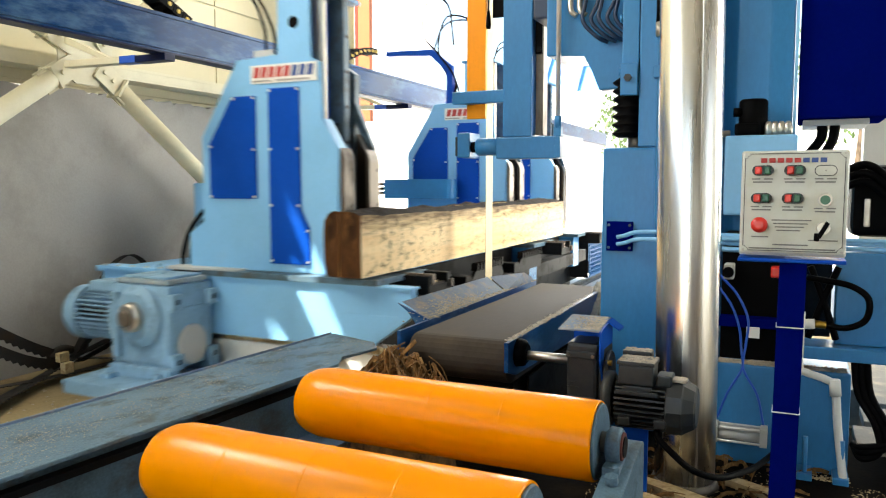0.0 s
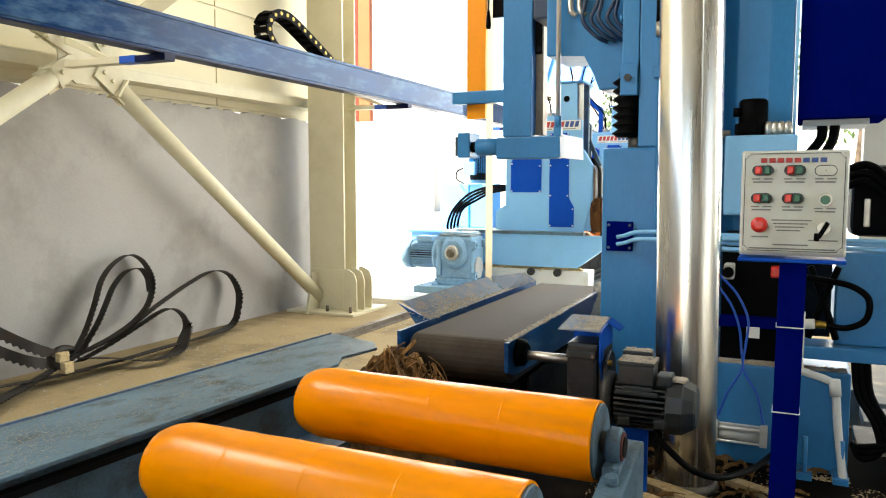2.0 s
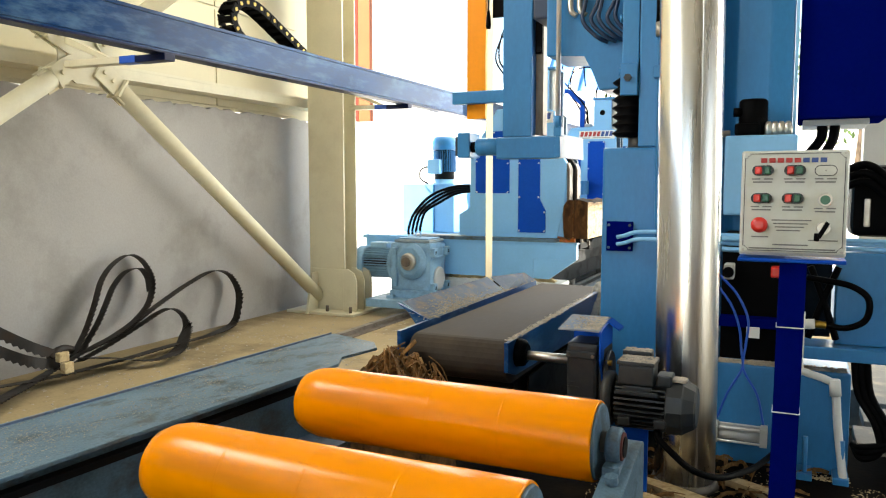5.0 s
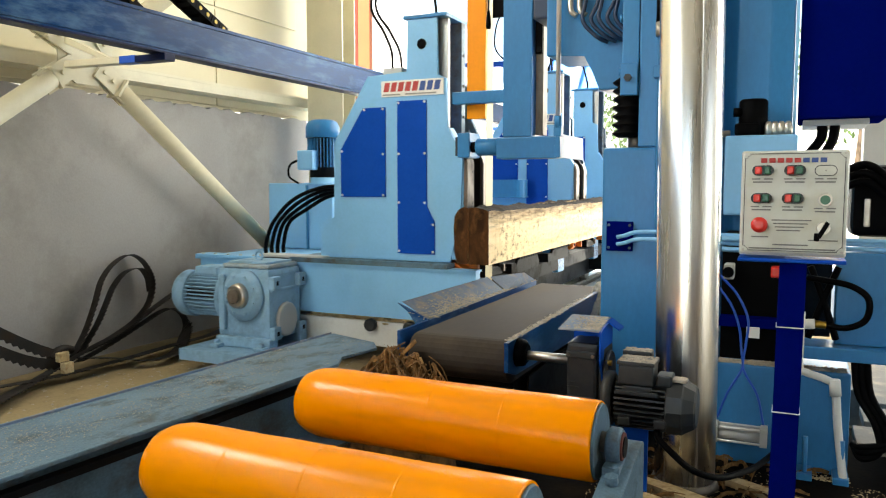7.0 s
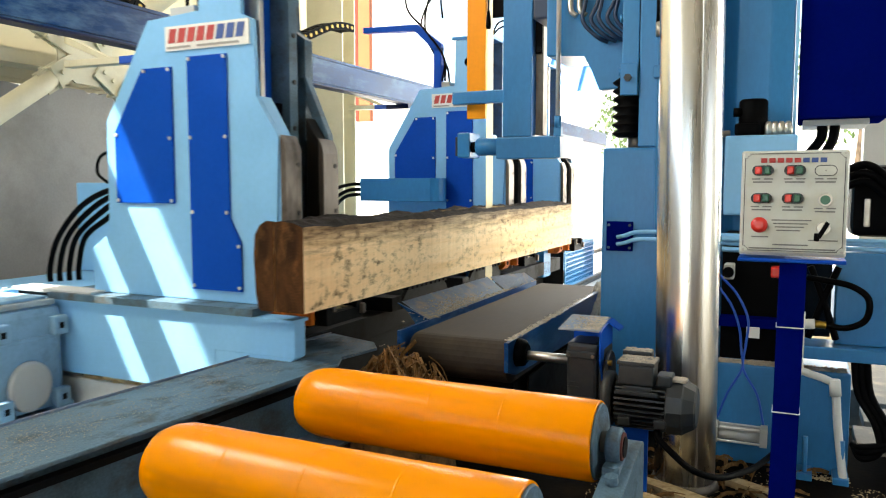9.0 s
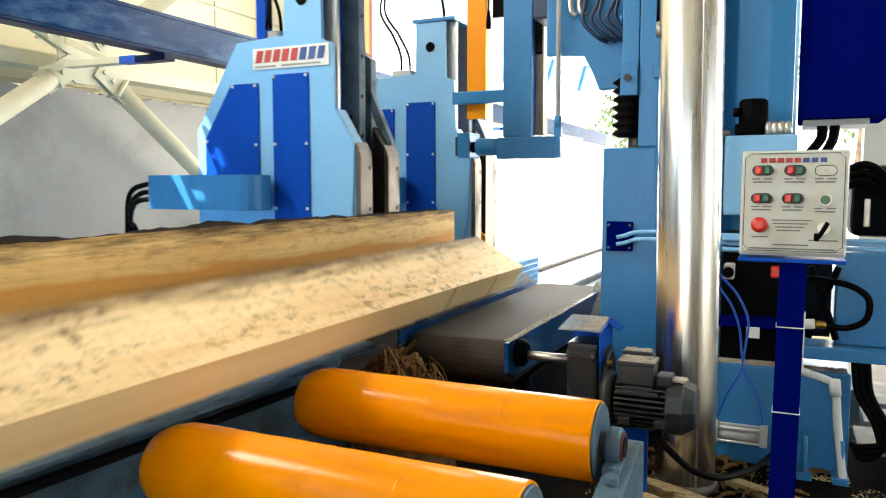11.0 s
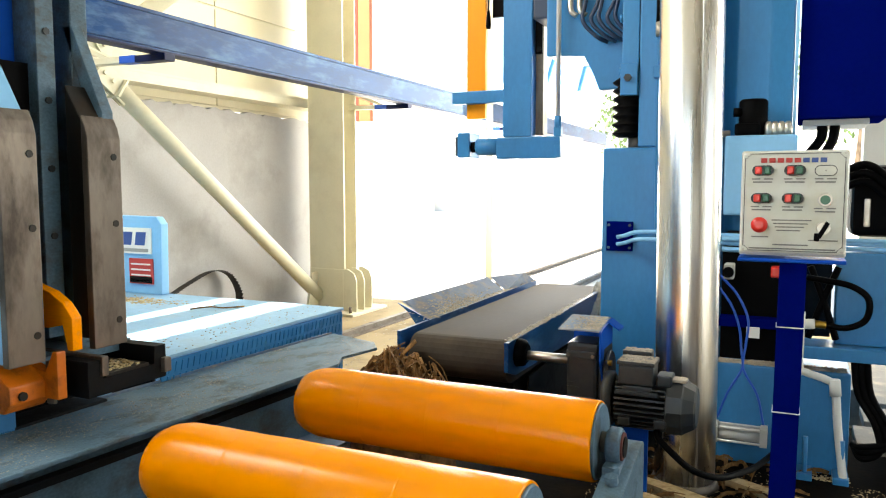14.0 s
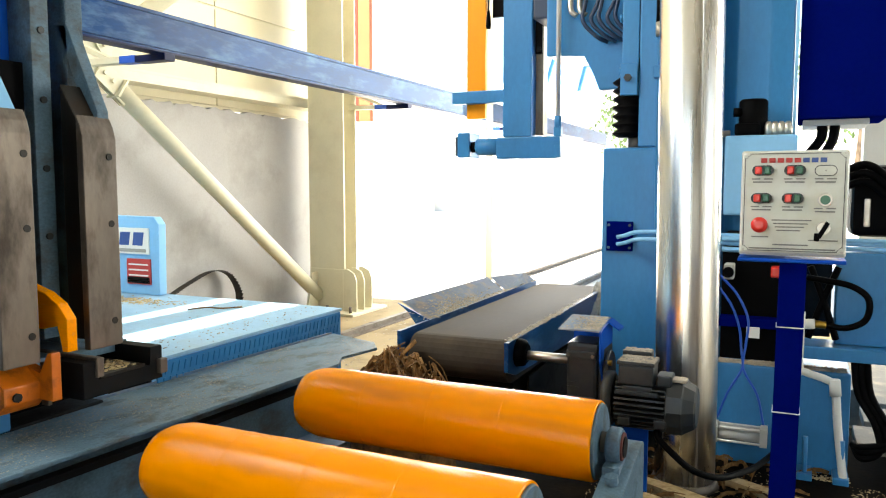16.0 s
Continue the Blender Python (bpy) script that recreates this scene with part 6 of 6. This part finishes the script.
    # headblock slides and arms that carry the log
    for y in (0.17, 2.42, 3.63):
        part("slide_plate", box(B(), -2.68, -1.66, y - 0.09, y + 0.42, 0.5975, 0.624), M_RAIL, c, "grey-blue slide plate")
        if y > 1:
            part("slide_beam", box(B(), -2.30, -1.70, y - 0.08, y + 0.10, 0.34, 0.5965, 0.005), M_MACH, c, "blue beam under the slide")
        a = part("log_arm", prism(B(), [(y + 0.17, 0.53), (y + 0.42, 0.53), (y + 0.42, 0.62), (y + 0.38, 0.62), (y + 0.38, 0.57), (y + 0.21, 0.57), (y + 0.21, 0.62), (y + 0.17, 0.62)], "x", -1.80, -1.53, 0.003), M_OILY, c, "dark dusty steel log arm")
        part("dust_fill", box(B(), -1.79, -1.54, y + 0.23, y + 0.37, 0.5705, 0.578), M_OLDBLADE, c)
        part("arm_ledge", box(B(), -1.78, -1.522, y + 0.205, y + 0.225, 0.5785, 0.628, 0.003), M_KNEE, c)
        b = B()
        R = random.Random(int(y * 100))
        for k in range(240):
            px, py, h = R.uniform(-1.78, -1.55), y + R.uniform(0.24, 0.36), R.uniform(0.0012, 0.0035)
            box(b, px - h, px + h, py - 1.6 * h, py + 1.6 * h, 0.578, 0.578 + h)
        tagged(part("arm_chips", b, M_CHIP, c, "wood chips lying in the arm"), kind="stuff")
        ch = part("chain_bar", box(B(), -1.60, -1.515, y + 0.40, y + 0.425, 0.545, 0.585, 0.004), M_KNEE, c)
    # rear deck, a step lower than the bed, with sawdust and a strip of bark
    part("deck", box(B(), -3.41, -1.726, 4.20, 5.235, 0.33, 0.515), M_LIGHT, c)
    part("deck_top", box(B(), -3.42, -1.72, 4.19, 5.245, 0.5155, 0.527, 0.002), M_DECK, c, "dusty light blue deck sheet")
    b = B()
    R = random.Random(8)
    for k in range(420):
        x, y, h = R.gauss(-2.68, 0.11), R.gauss(5.02, 0.04), R.uniform(0.001, 0.0032)
        box(b, x - h, x + h, y - h * 1.6, y + h * 1.6, 0.5272, 0.5272 + h)
    tagged(part("deck_chips", b, M_CHIP, c), kind="stuff")
    part("bark_strip", tube(B(), [(-2.27, 4.92, 0.531), (-2.22, 4.98, 0.535), (-2.16, 5.0, 0.532), (-2.10, 5.06, 0.533)], 0.0035, 6), M_BARK, c, "strip of brown bark")
    # Near-black plate over the deck's front end puts shade into its colour.
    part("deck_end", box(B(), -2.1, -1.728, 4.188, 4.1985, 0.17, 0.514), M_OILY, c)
    # Side sheet and ribs: deck paint with shade put into a darker blue.
    part("deck_side", box(B(), -1.7255, -1.719, 4.215, 5.23, 0.17, 0.512), M_MACH, c)
    # Plate added to darken the bed's inner side like a shaded cavity.
    part("inner_side", box(B(), -1.838, -1.83, 0.17, 4.0, 0.305, 0.60), M_OILY, c, "near-black plate holding shade on the bed's inner side")
    b = B()
    for i in range(38):
        for j in range(8):
            y, z = 4.23 + 0.0262 * i + (0.013 if j % 2 else 0), 0.192 + 0.040 * j
            prism(b, [(y, z), (y + 0.004, z), (y + 0.012, z + 0.031), (y + 0.008, z + 0.031)], "x", -1.7188, -1.7155)
    tagged(part("tread_ribs", b, M_MACH, c), kind="stuff")
    b = B()
    R = random.Random(3)
    for k in range(260):
        x, y = R.uniform(-2.6, -1.76), R.uniform(4.22, 5.2)
        if R.random() < 0.5:
            x = R.gauss(-1.86, 0.06)
        x, h = min(x, -1.74), R.uniform(0.0006, 0.0022)
        box(b, x - h, x + h, y - h * 1.5, y + h * 1.5, 0.5272, 0.5272 + h)
    tagged(part("deck_dust", b, M_DUST, c), kind="stuff")
    before = set(c.children)
    gear_drive(c)
    for o in set(c.children) - before:
        o.location.x, o.location.y, o.location.z, o.scale.z = 0.02, 0.125, -0.002, 1.09
    pump_unit(c)
    # maker's box at the rear end
    e = part("end_box", prism(B(), [(-3.185, 0.528), (-2.689, 0.528), (-2.683, 0.865), (-2.712, 0.898), (-3.185, 0.906)], "y", 5.18, 5.227, 0.005), M_LIGHT, c)
    part("sign_plate", box(B(), -3.116, -2.741, 5.172, 5.1795, 0.721, 0.845), M_WHITE, e, "white maker's plate")
    for k in range(4):
        part("mark_block", prism(B(), [(-3.104 + 0.087 * k, 0.762), (-3.041 + 0.087 * k, 0.762), (-3.029 + 0.087 * k, 0.825), (-3.093 + 0.087 * k, 0.825)], "y", 5.170, 5.1715), M_LOGOB, e)
    part("print_line", box(B(), -3.0, -2.758, 5.170, 5.1715, 0.730, 0.746), M_PRINT, e)
    part("black_strip", box(B(), -2.88, -2.74, 5.170, 5.1715, 0.582, 0.612), M_OILY, e)
    part("red_plate", box(B(), -2.885, -2.735, 5.172, 5.1795, 0.577, 0.698), M_LOGOR, e, "small red data plate")
    for k in range(4):
        part("print_line", box(B(), -2.872, -2.748, 5.170, 5.1715, 0.59 + 0.026 * k, 0.597 + 0.026 * k), M_WHITE, e)
    for y, s in ((0.17, 1), (2.42, 1), (3.63, 0)):
        TOWERS.append(tower(c, y, s))
    # round-nosed side ducts on the rear headblocks
    for tw, y in ((TOWERS[1], 2.42), (TOWERS[2], 3.63)):
        nose = [(-2.05 + 0.09 * math.sin(a), y - 0.11 - 0.09 * math.cos(a)) for a in [math.pi * k / 10 for k in range(11)]]
        part("hose_duct", prism(B(), [(-2.52, y - 0.02), (-2.52, y - 0.2)] + nose, "z", 0.945, 1.09, 0.003), M_MACH, tw)
        for k in range(3):
            part("hydraulic_hose", tube(B(), [(-2.52, y - 0.06 - 0.04 * k, 1.05 - 0.03 * k), (-2.68, y - 0.06 - 0.03 * k, 1.05 - 0.04 * k), (-2.85, y, 1.0 - 0.06 * k), (-2.98 + 0.03 * k, y + 0.1, 0.82), (-3.0 + 0.04 * k, y + 0.12, 0.598)], 0.012, 8), M_BLACK, tw, "black hydraulic hose")
    # arm that drags the cable chain
    tw, y = TOWERS[1], 2.42
    part("chain_mast", box(B(), -2.10, -2.05, y + 0.02, y + 0.07, 1.65, 1.92, 0.004), M_DARK, tw, "dark blue mast")
    part("chain_arm", prism(B(), [(-2.05, 1.90), (-2.05, 1.94), (-2.22, 2.075), (-2.62, 2.085), (-2.62, 2.05), (-2.235, 2.035), (-2.10, 1.90)], "y", y + 0.02, y + 0.07, 0.003), M_DARK, tw, "dark blue arm")
    for k in range(2):
        part("cable", tube(B(), [(-2.03 + 0.02 * k, y + 0.0, 1.70), (-2.02, y, 1.85), (-2.16, y + 0.02, 2.03), (-2.30, y + 0.03, 2.2), (-2.26, y + 0.05, 2.45), (-2.1, y + 0.05, 2.4), (-2.05, y + 0.05, 2.1)], 0.007, 6), M_BLACK, tw)
    # the chain's end that climbs from the beam to the arm
    b, dts = B(), B()
    chain_links(b, [(1.72, 1.91), (1.86, 1.93), (2.0, 1.985), (2.15, 2.045), (2.30, 2.075), (2.44, 2.08)], 0.10, dts)
    for bm in (b, dts):
        bmesh.ops.translate(bm, vec=(-2.72, 0, 0), verts=bm.verts)
    tagged(part("chain_end", b, M_BLACK, tw, "black plastic drag chain end"), kind="stuff")
    tagged(part("chain_studs", dts, M_STUD, tw), kind="stuff")
    return c


def chain_links(b, path, width, dots):
    """Box links along a line in the (y, z) plane, and the round studs on their sides."""
    P = smooth_path([(0, a, z) for a, z in path], 10)
    L, pts = 0.055, [P[0]]
    d = 0.0
    for p, q in zip(P, P[1:]):
        d += (q - p).length
        if d >= L:
            pts.append(q)
            d = 0.0
    for p, q in zip(pts, pts[1:]):
        dv = (q - p).normalized()
        n = Vector((0, -dv.z, dv.y))
        c = (p + q) / 2
        for x0, x1, h, l in ((-width / 2, -width / 2 + 0.012, 0.024, 0.03), (width / 2 - 0.012, width / 2, 0.024, 0.03), (-width / 2 + 0.012, width / 2 - 0.012, 0.02, 0.017)):
            vs = []
            for x in (x0, x1):
                for s, t in ((-1, -1), (1, -1), (1, 1), (-1, 1)):
                    vs.append(b.verts.new(c + dv * (l * s) + n * (h * t) + Vector((x, 0, 0))))
            for f in ((0, 1, 2, 3), (7, 6, 5, 4), (0, 4, 5, 1), (1, 5, 6, 2), (2, 6, 7, 3), (3, 7, 4, 0)):
                b.faces.new([vs[i] for i in f])
        cyl(dots, c + Vector((width / 2, 0, 0)), c + Vector((width / 2 + 0.003, 0, 0)), 0.011, 10)


def cable_chain():
    """The loop of the drag chain; its bend creeps along the beam as the carriage runs."""
    o = thing("cable_chain", (-2.87, 3.75, 1.885), "black plastic cable drag chain with yellow studs", "cable chain")
    path = [(0.10, -0.03), (0.03, 0.02), (-0.0, 0.08), (0.02, 0.14), (0.09, 0.185), (0.19, 0.19), (0.30, 0.155), (0.45, 0.09), (0.62, 0.015), (0.72, -0.03)]
    b, dts = B(), B()
    chain_links(b, path, 0.10, dts)
    for bm in (b, dts):
        bmesh.ops.translate(bm, vec=ORG[o.name], verts=bm.verts)
    tagged(part("chain_run", b, M_BLACK, o), kind="stuff")
    tagged(part("studs", dts, M_STUD, o, "yellow round studs"), kind="stuff")
    return o


def wavy(y, k):
    return noise.noise((k * 3.1, y * 2.3, 0.7)) + 0.5 * noise.noise((k * 5.7, y * 7.0, 2.1)) + 0.4 * noise.noise((k * 2.3, y * 23.0, 5.3))


def timber(bm, section, length, rough, n=56):
    """A length of wood with an uneven outline; section is (x, z, unevenness, material) round the outline."""
    rows = []
    for i in range(n + 1):
        y = length * i / n
        row = []
        for k, (x, z, w, _) in enumerate(section):
            d = w * rough * wavy(y, k)
            row.append(bm.verts.new((x - d * 0.5, y, z + d)))
        rows.append(row)
    m = len(section)
    for A, C in zip(rows, rows[1:]):
        for k in range(m):
            f = bm.faces.new((A[k], A[(k + 1) % m], C[(k + 1) % m], C[k]))
            f.material_index = section[k][3]
    for r in (rows[0][::-1], rows[-1]):
        bm.faces.new(r).material_index = 2
    return bm


def split_timber(name, sec, mats, at, label, category):
    """The wood and its bark as two parts of one thing."""
    ob = thing(name, at, label, category)
    for nm, keep in (("wood", (0, 2, 3)), ("bark", (1,))):
        bm = timber(B(), sec, 3.18, 0.021, 170)
        bmesh.ops.delete(bm, geom=[f for f in bm.faces if f.material_index not in keep], context="FACES")
        part(nm, bm, mats, ob, "dark rough bark" if nm == "bark" else "")
    return ob


MARKS = (2.836, 2.386)


def log_and_slab():
    sec = [(-1.502, 0.64, 0, 0), (-1.502, 0.928, 0.3, 1), (-1.53, 0.934, 1, 1), (-1.558, 0.918, 1, 1), (-1.577, 0.885, 1, 1), (-1.583, 0.82, 0.6, 1), (-1.579, 0.70, 0.4, 1), (-1.570, 0.65, 0.2, 1), (-1.555, 0.64, 0, 1)]
    lg = split_timber("log_cant", sec, [M_FRESH, M_LOGBARK, M_ENDGRAIN], (-1.5, 0, 0.64), "pine cant with dark bark, sawn face pale", "log")
    sec = [(-1.388, 0.64, 0, 0), (-1.388, 0.912, 0.5, 1), (-1.42, 0.926, 1, 1), (-1.46, 0.932, 1, 1), (-1.500, 0.930, 0.6, 0), (-1.500, 0.64, 0, 3)]
    sl = split_timber("sawn_slab", sec, [M_SAWN, M_LOGBARK, M_ENDGRAIN, M_PALE], (-1.388, 0, 0.64), "thick pale pine slab with dark bark along one edge", "slab")
    for y in MARKS:
        part("dark_streak", box(B(), -1.499, -1.389, y, y + 0.011, 0.6393, 0.6398), M_RESIN, sl, "brown resin streak")
    return lg, sl


CARRIAGE = carriage()
CHAIN = cable_chain()
LOG, SLAB = log_and_slab()

# ---- movement ----
RUN = [(0.0, 2.805), (0.4, 3.71), (1.0, 5.06), (1.5, 5.88), (2.0, 6.45), (2.5, 6.86), (3.0, 6.93), (3.5, 6.86), (4.0, 6.63),
       (4.2, 6.48), (4.8, 5.85), (5.4, 5.07), (6.0, 4.34), (6.3, 4.03), (6.5, 3.90), (7.0, 3.55), (7.5, 3.175), (8.0, 2.79), (8.5, 2.37), (9.0, 1.952), (9.2, 1.80),
       (10.0, 1.07), (10.7, 0.40), (11.3, -0.08), (11.5, -0.37), (12.0, -1.24), (12.5, -1.95), (13.0, -2.42), (13.5, -2.53), (14.0, -2.54), (14.5, -2.55), (15.0, -2.554), (16.0, -2.554)]


def set_at(t):
    """The way that the headblocks stand back from the saw line."""
    u = min(1.0, max(0.0, (t - 1.05) / 0.9))
    return SET_BACK * (1 - u * u * (3 - 2 * u))


def motions():
    walk(CARRIAGE, [(t, pose(-2.2, y, 0)) for t, y in RUN])
    for tw in TOWERS:
        walk(tw, [(t, pose(set_at(t), 0, 0)) for t in (0.0, 1.05, 1.3, 1.5, 1.7, 1.95, 16.0)])
    walk(CHAIN, [(t, pose(-2.87, 3.81 + 0.36 * (y - 6.86), 1.885)) for t, y in RUN])
    walk(LOG, [(t, pose(-1.5 + set_at(t), y, 0.64)) for t, y in RUN])
    slab = [(t, pose(-1.388 + set_at(t), y, 0.64)) for t, y in RUN if t < 10.1]
    slab += [(10.6, pose(-1.385, 0.54, 0.64)), (10.8, pose(-1.30, 0.37, 0.66, 0, -25)), (11.0, pose(-1.15, 0.22, 0.66, 0, -60)), (11.15, pose(-1.06, 0.08, 0.640, 0, -86)), (11.3, pose(-1.03, -0.06, 0.632, 0, -90)),
             (11.5, pose(-0.985, -0.26, 0.632, 0, -90)), (12.0, pose(-0.945, -0.62, 0.632, 0, -90)), (12.5, pose(-0.912, -1, 0.632, 0, -90)), (12.9, pose(-0.905, -1.47, 0.632, 0, -90)),
             (13.3, pose(-0.915, -1.94, 0.632, 0, -90)), (13.8, pose(-0.92, -2.56, 0.632, 0, -90)), (14.6, pose(-0.92, -3.56, 0.632, 0, -90)), (16.0, pose(-0.92, -5.01, 0.632, 0, -90))]
    walk(SLAB, slab)
    for r in ROLLERS:
        n = 96
        walk(r, [(16.0 * k / n, pose(*ORG[r.name], 76 * k, 0, 0)) for k in range(n + 1)])


motions()
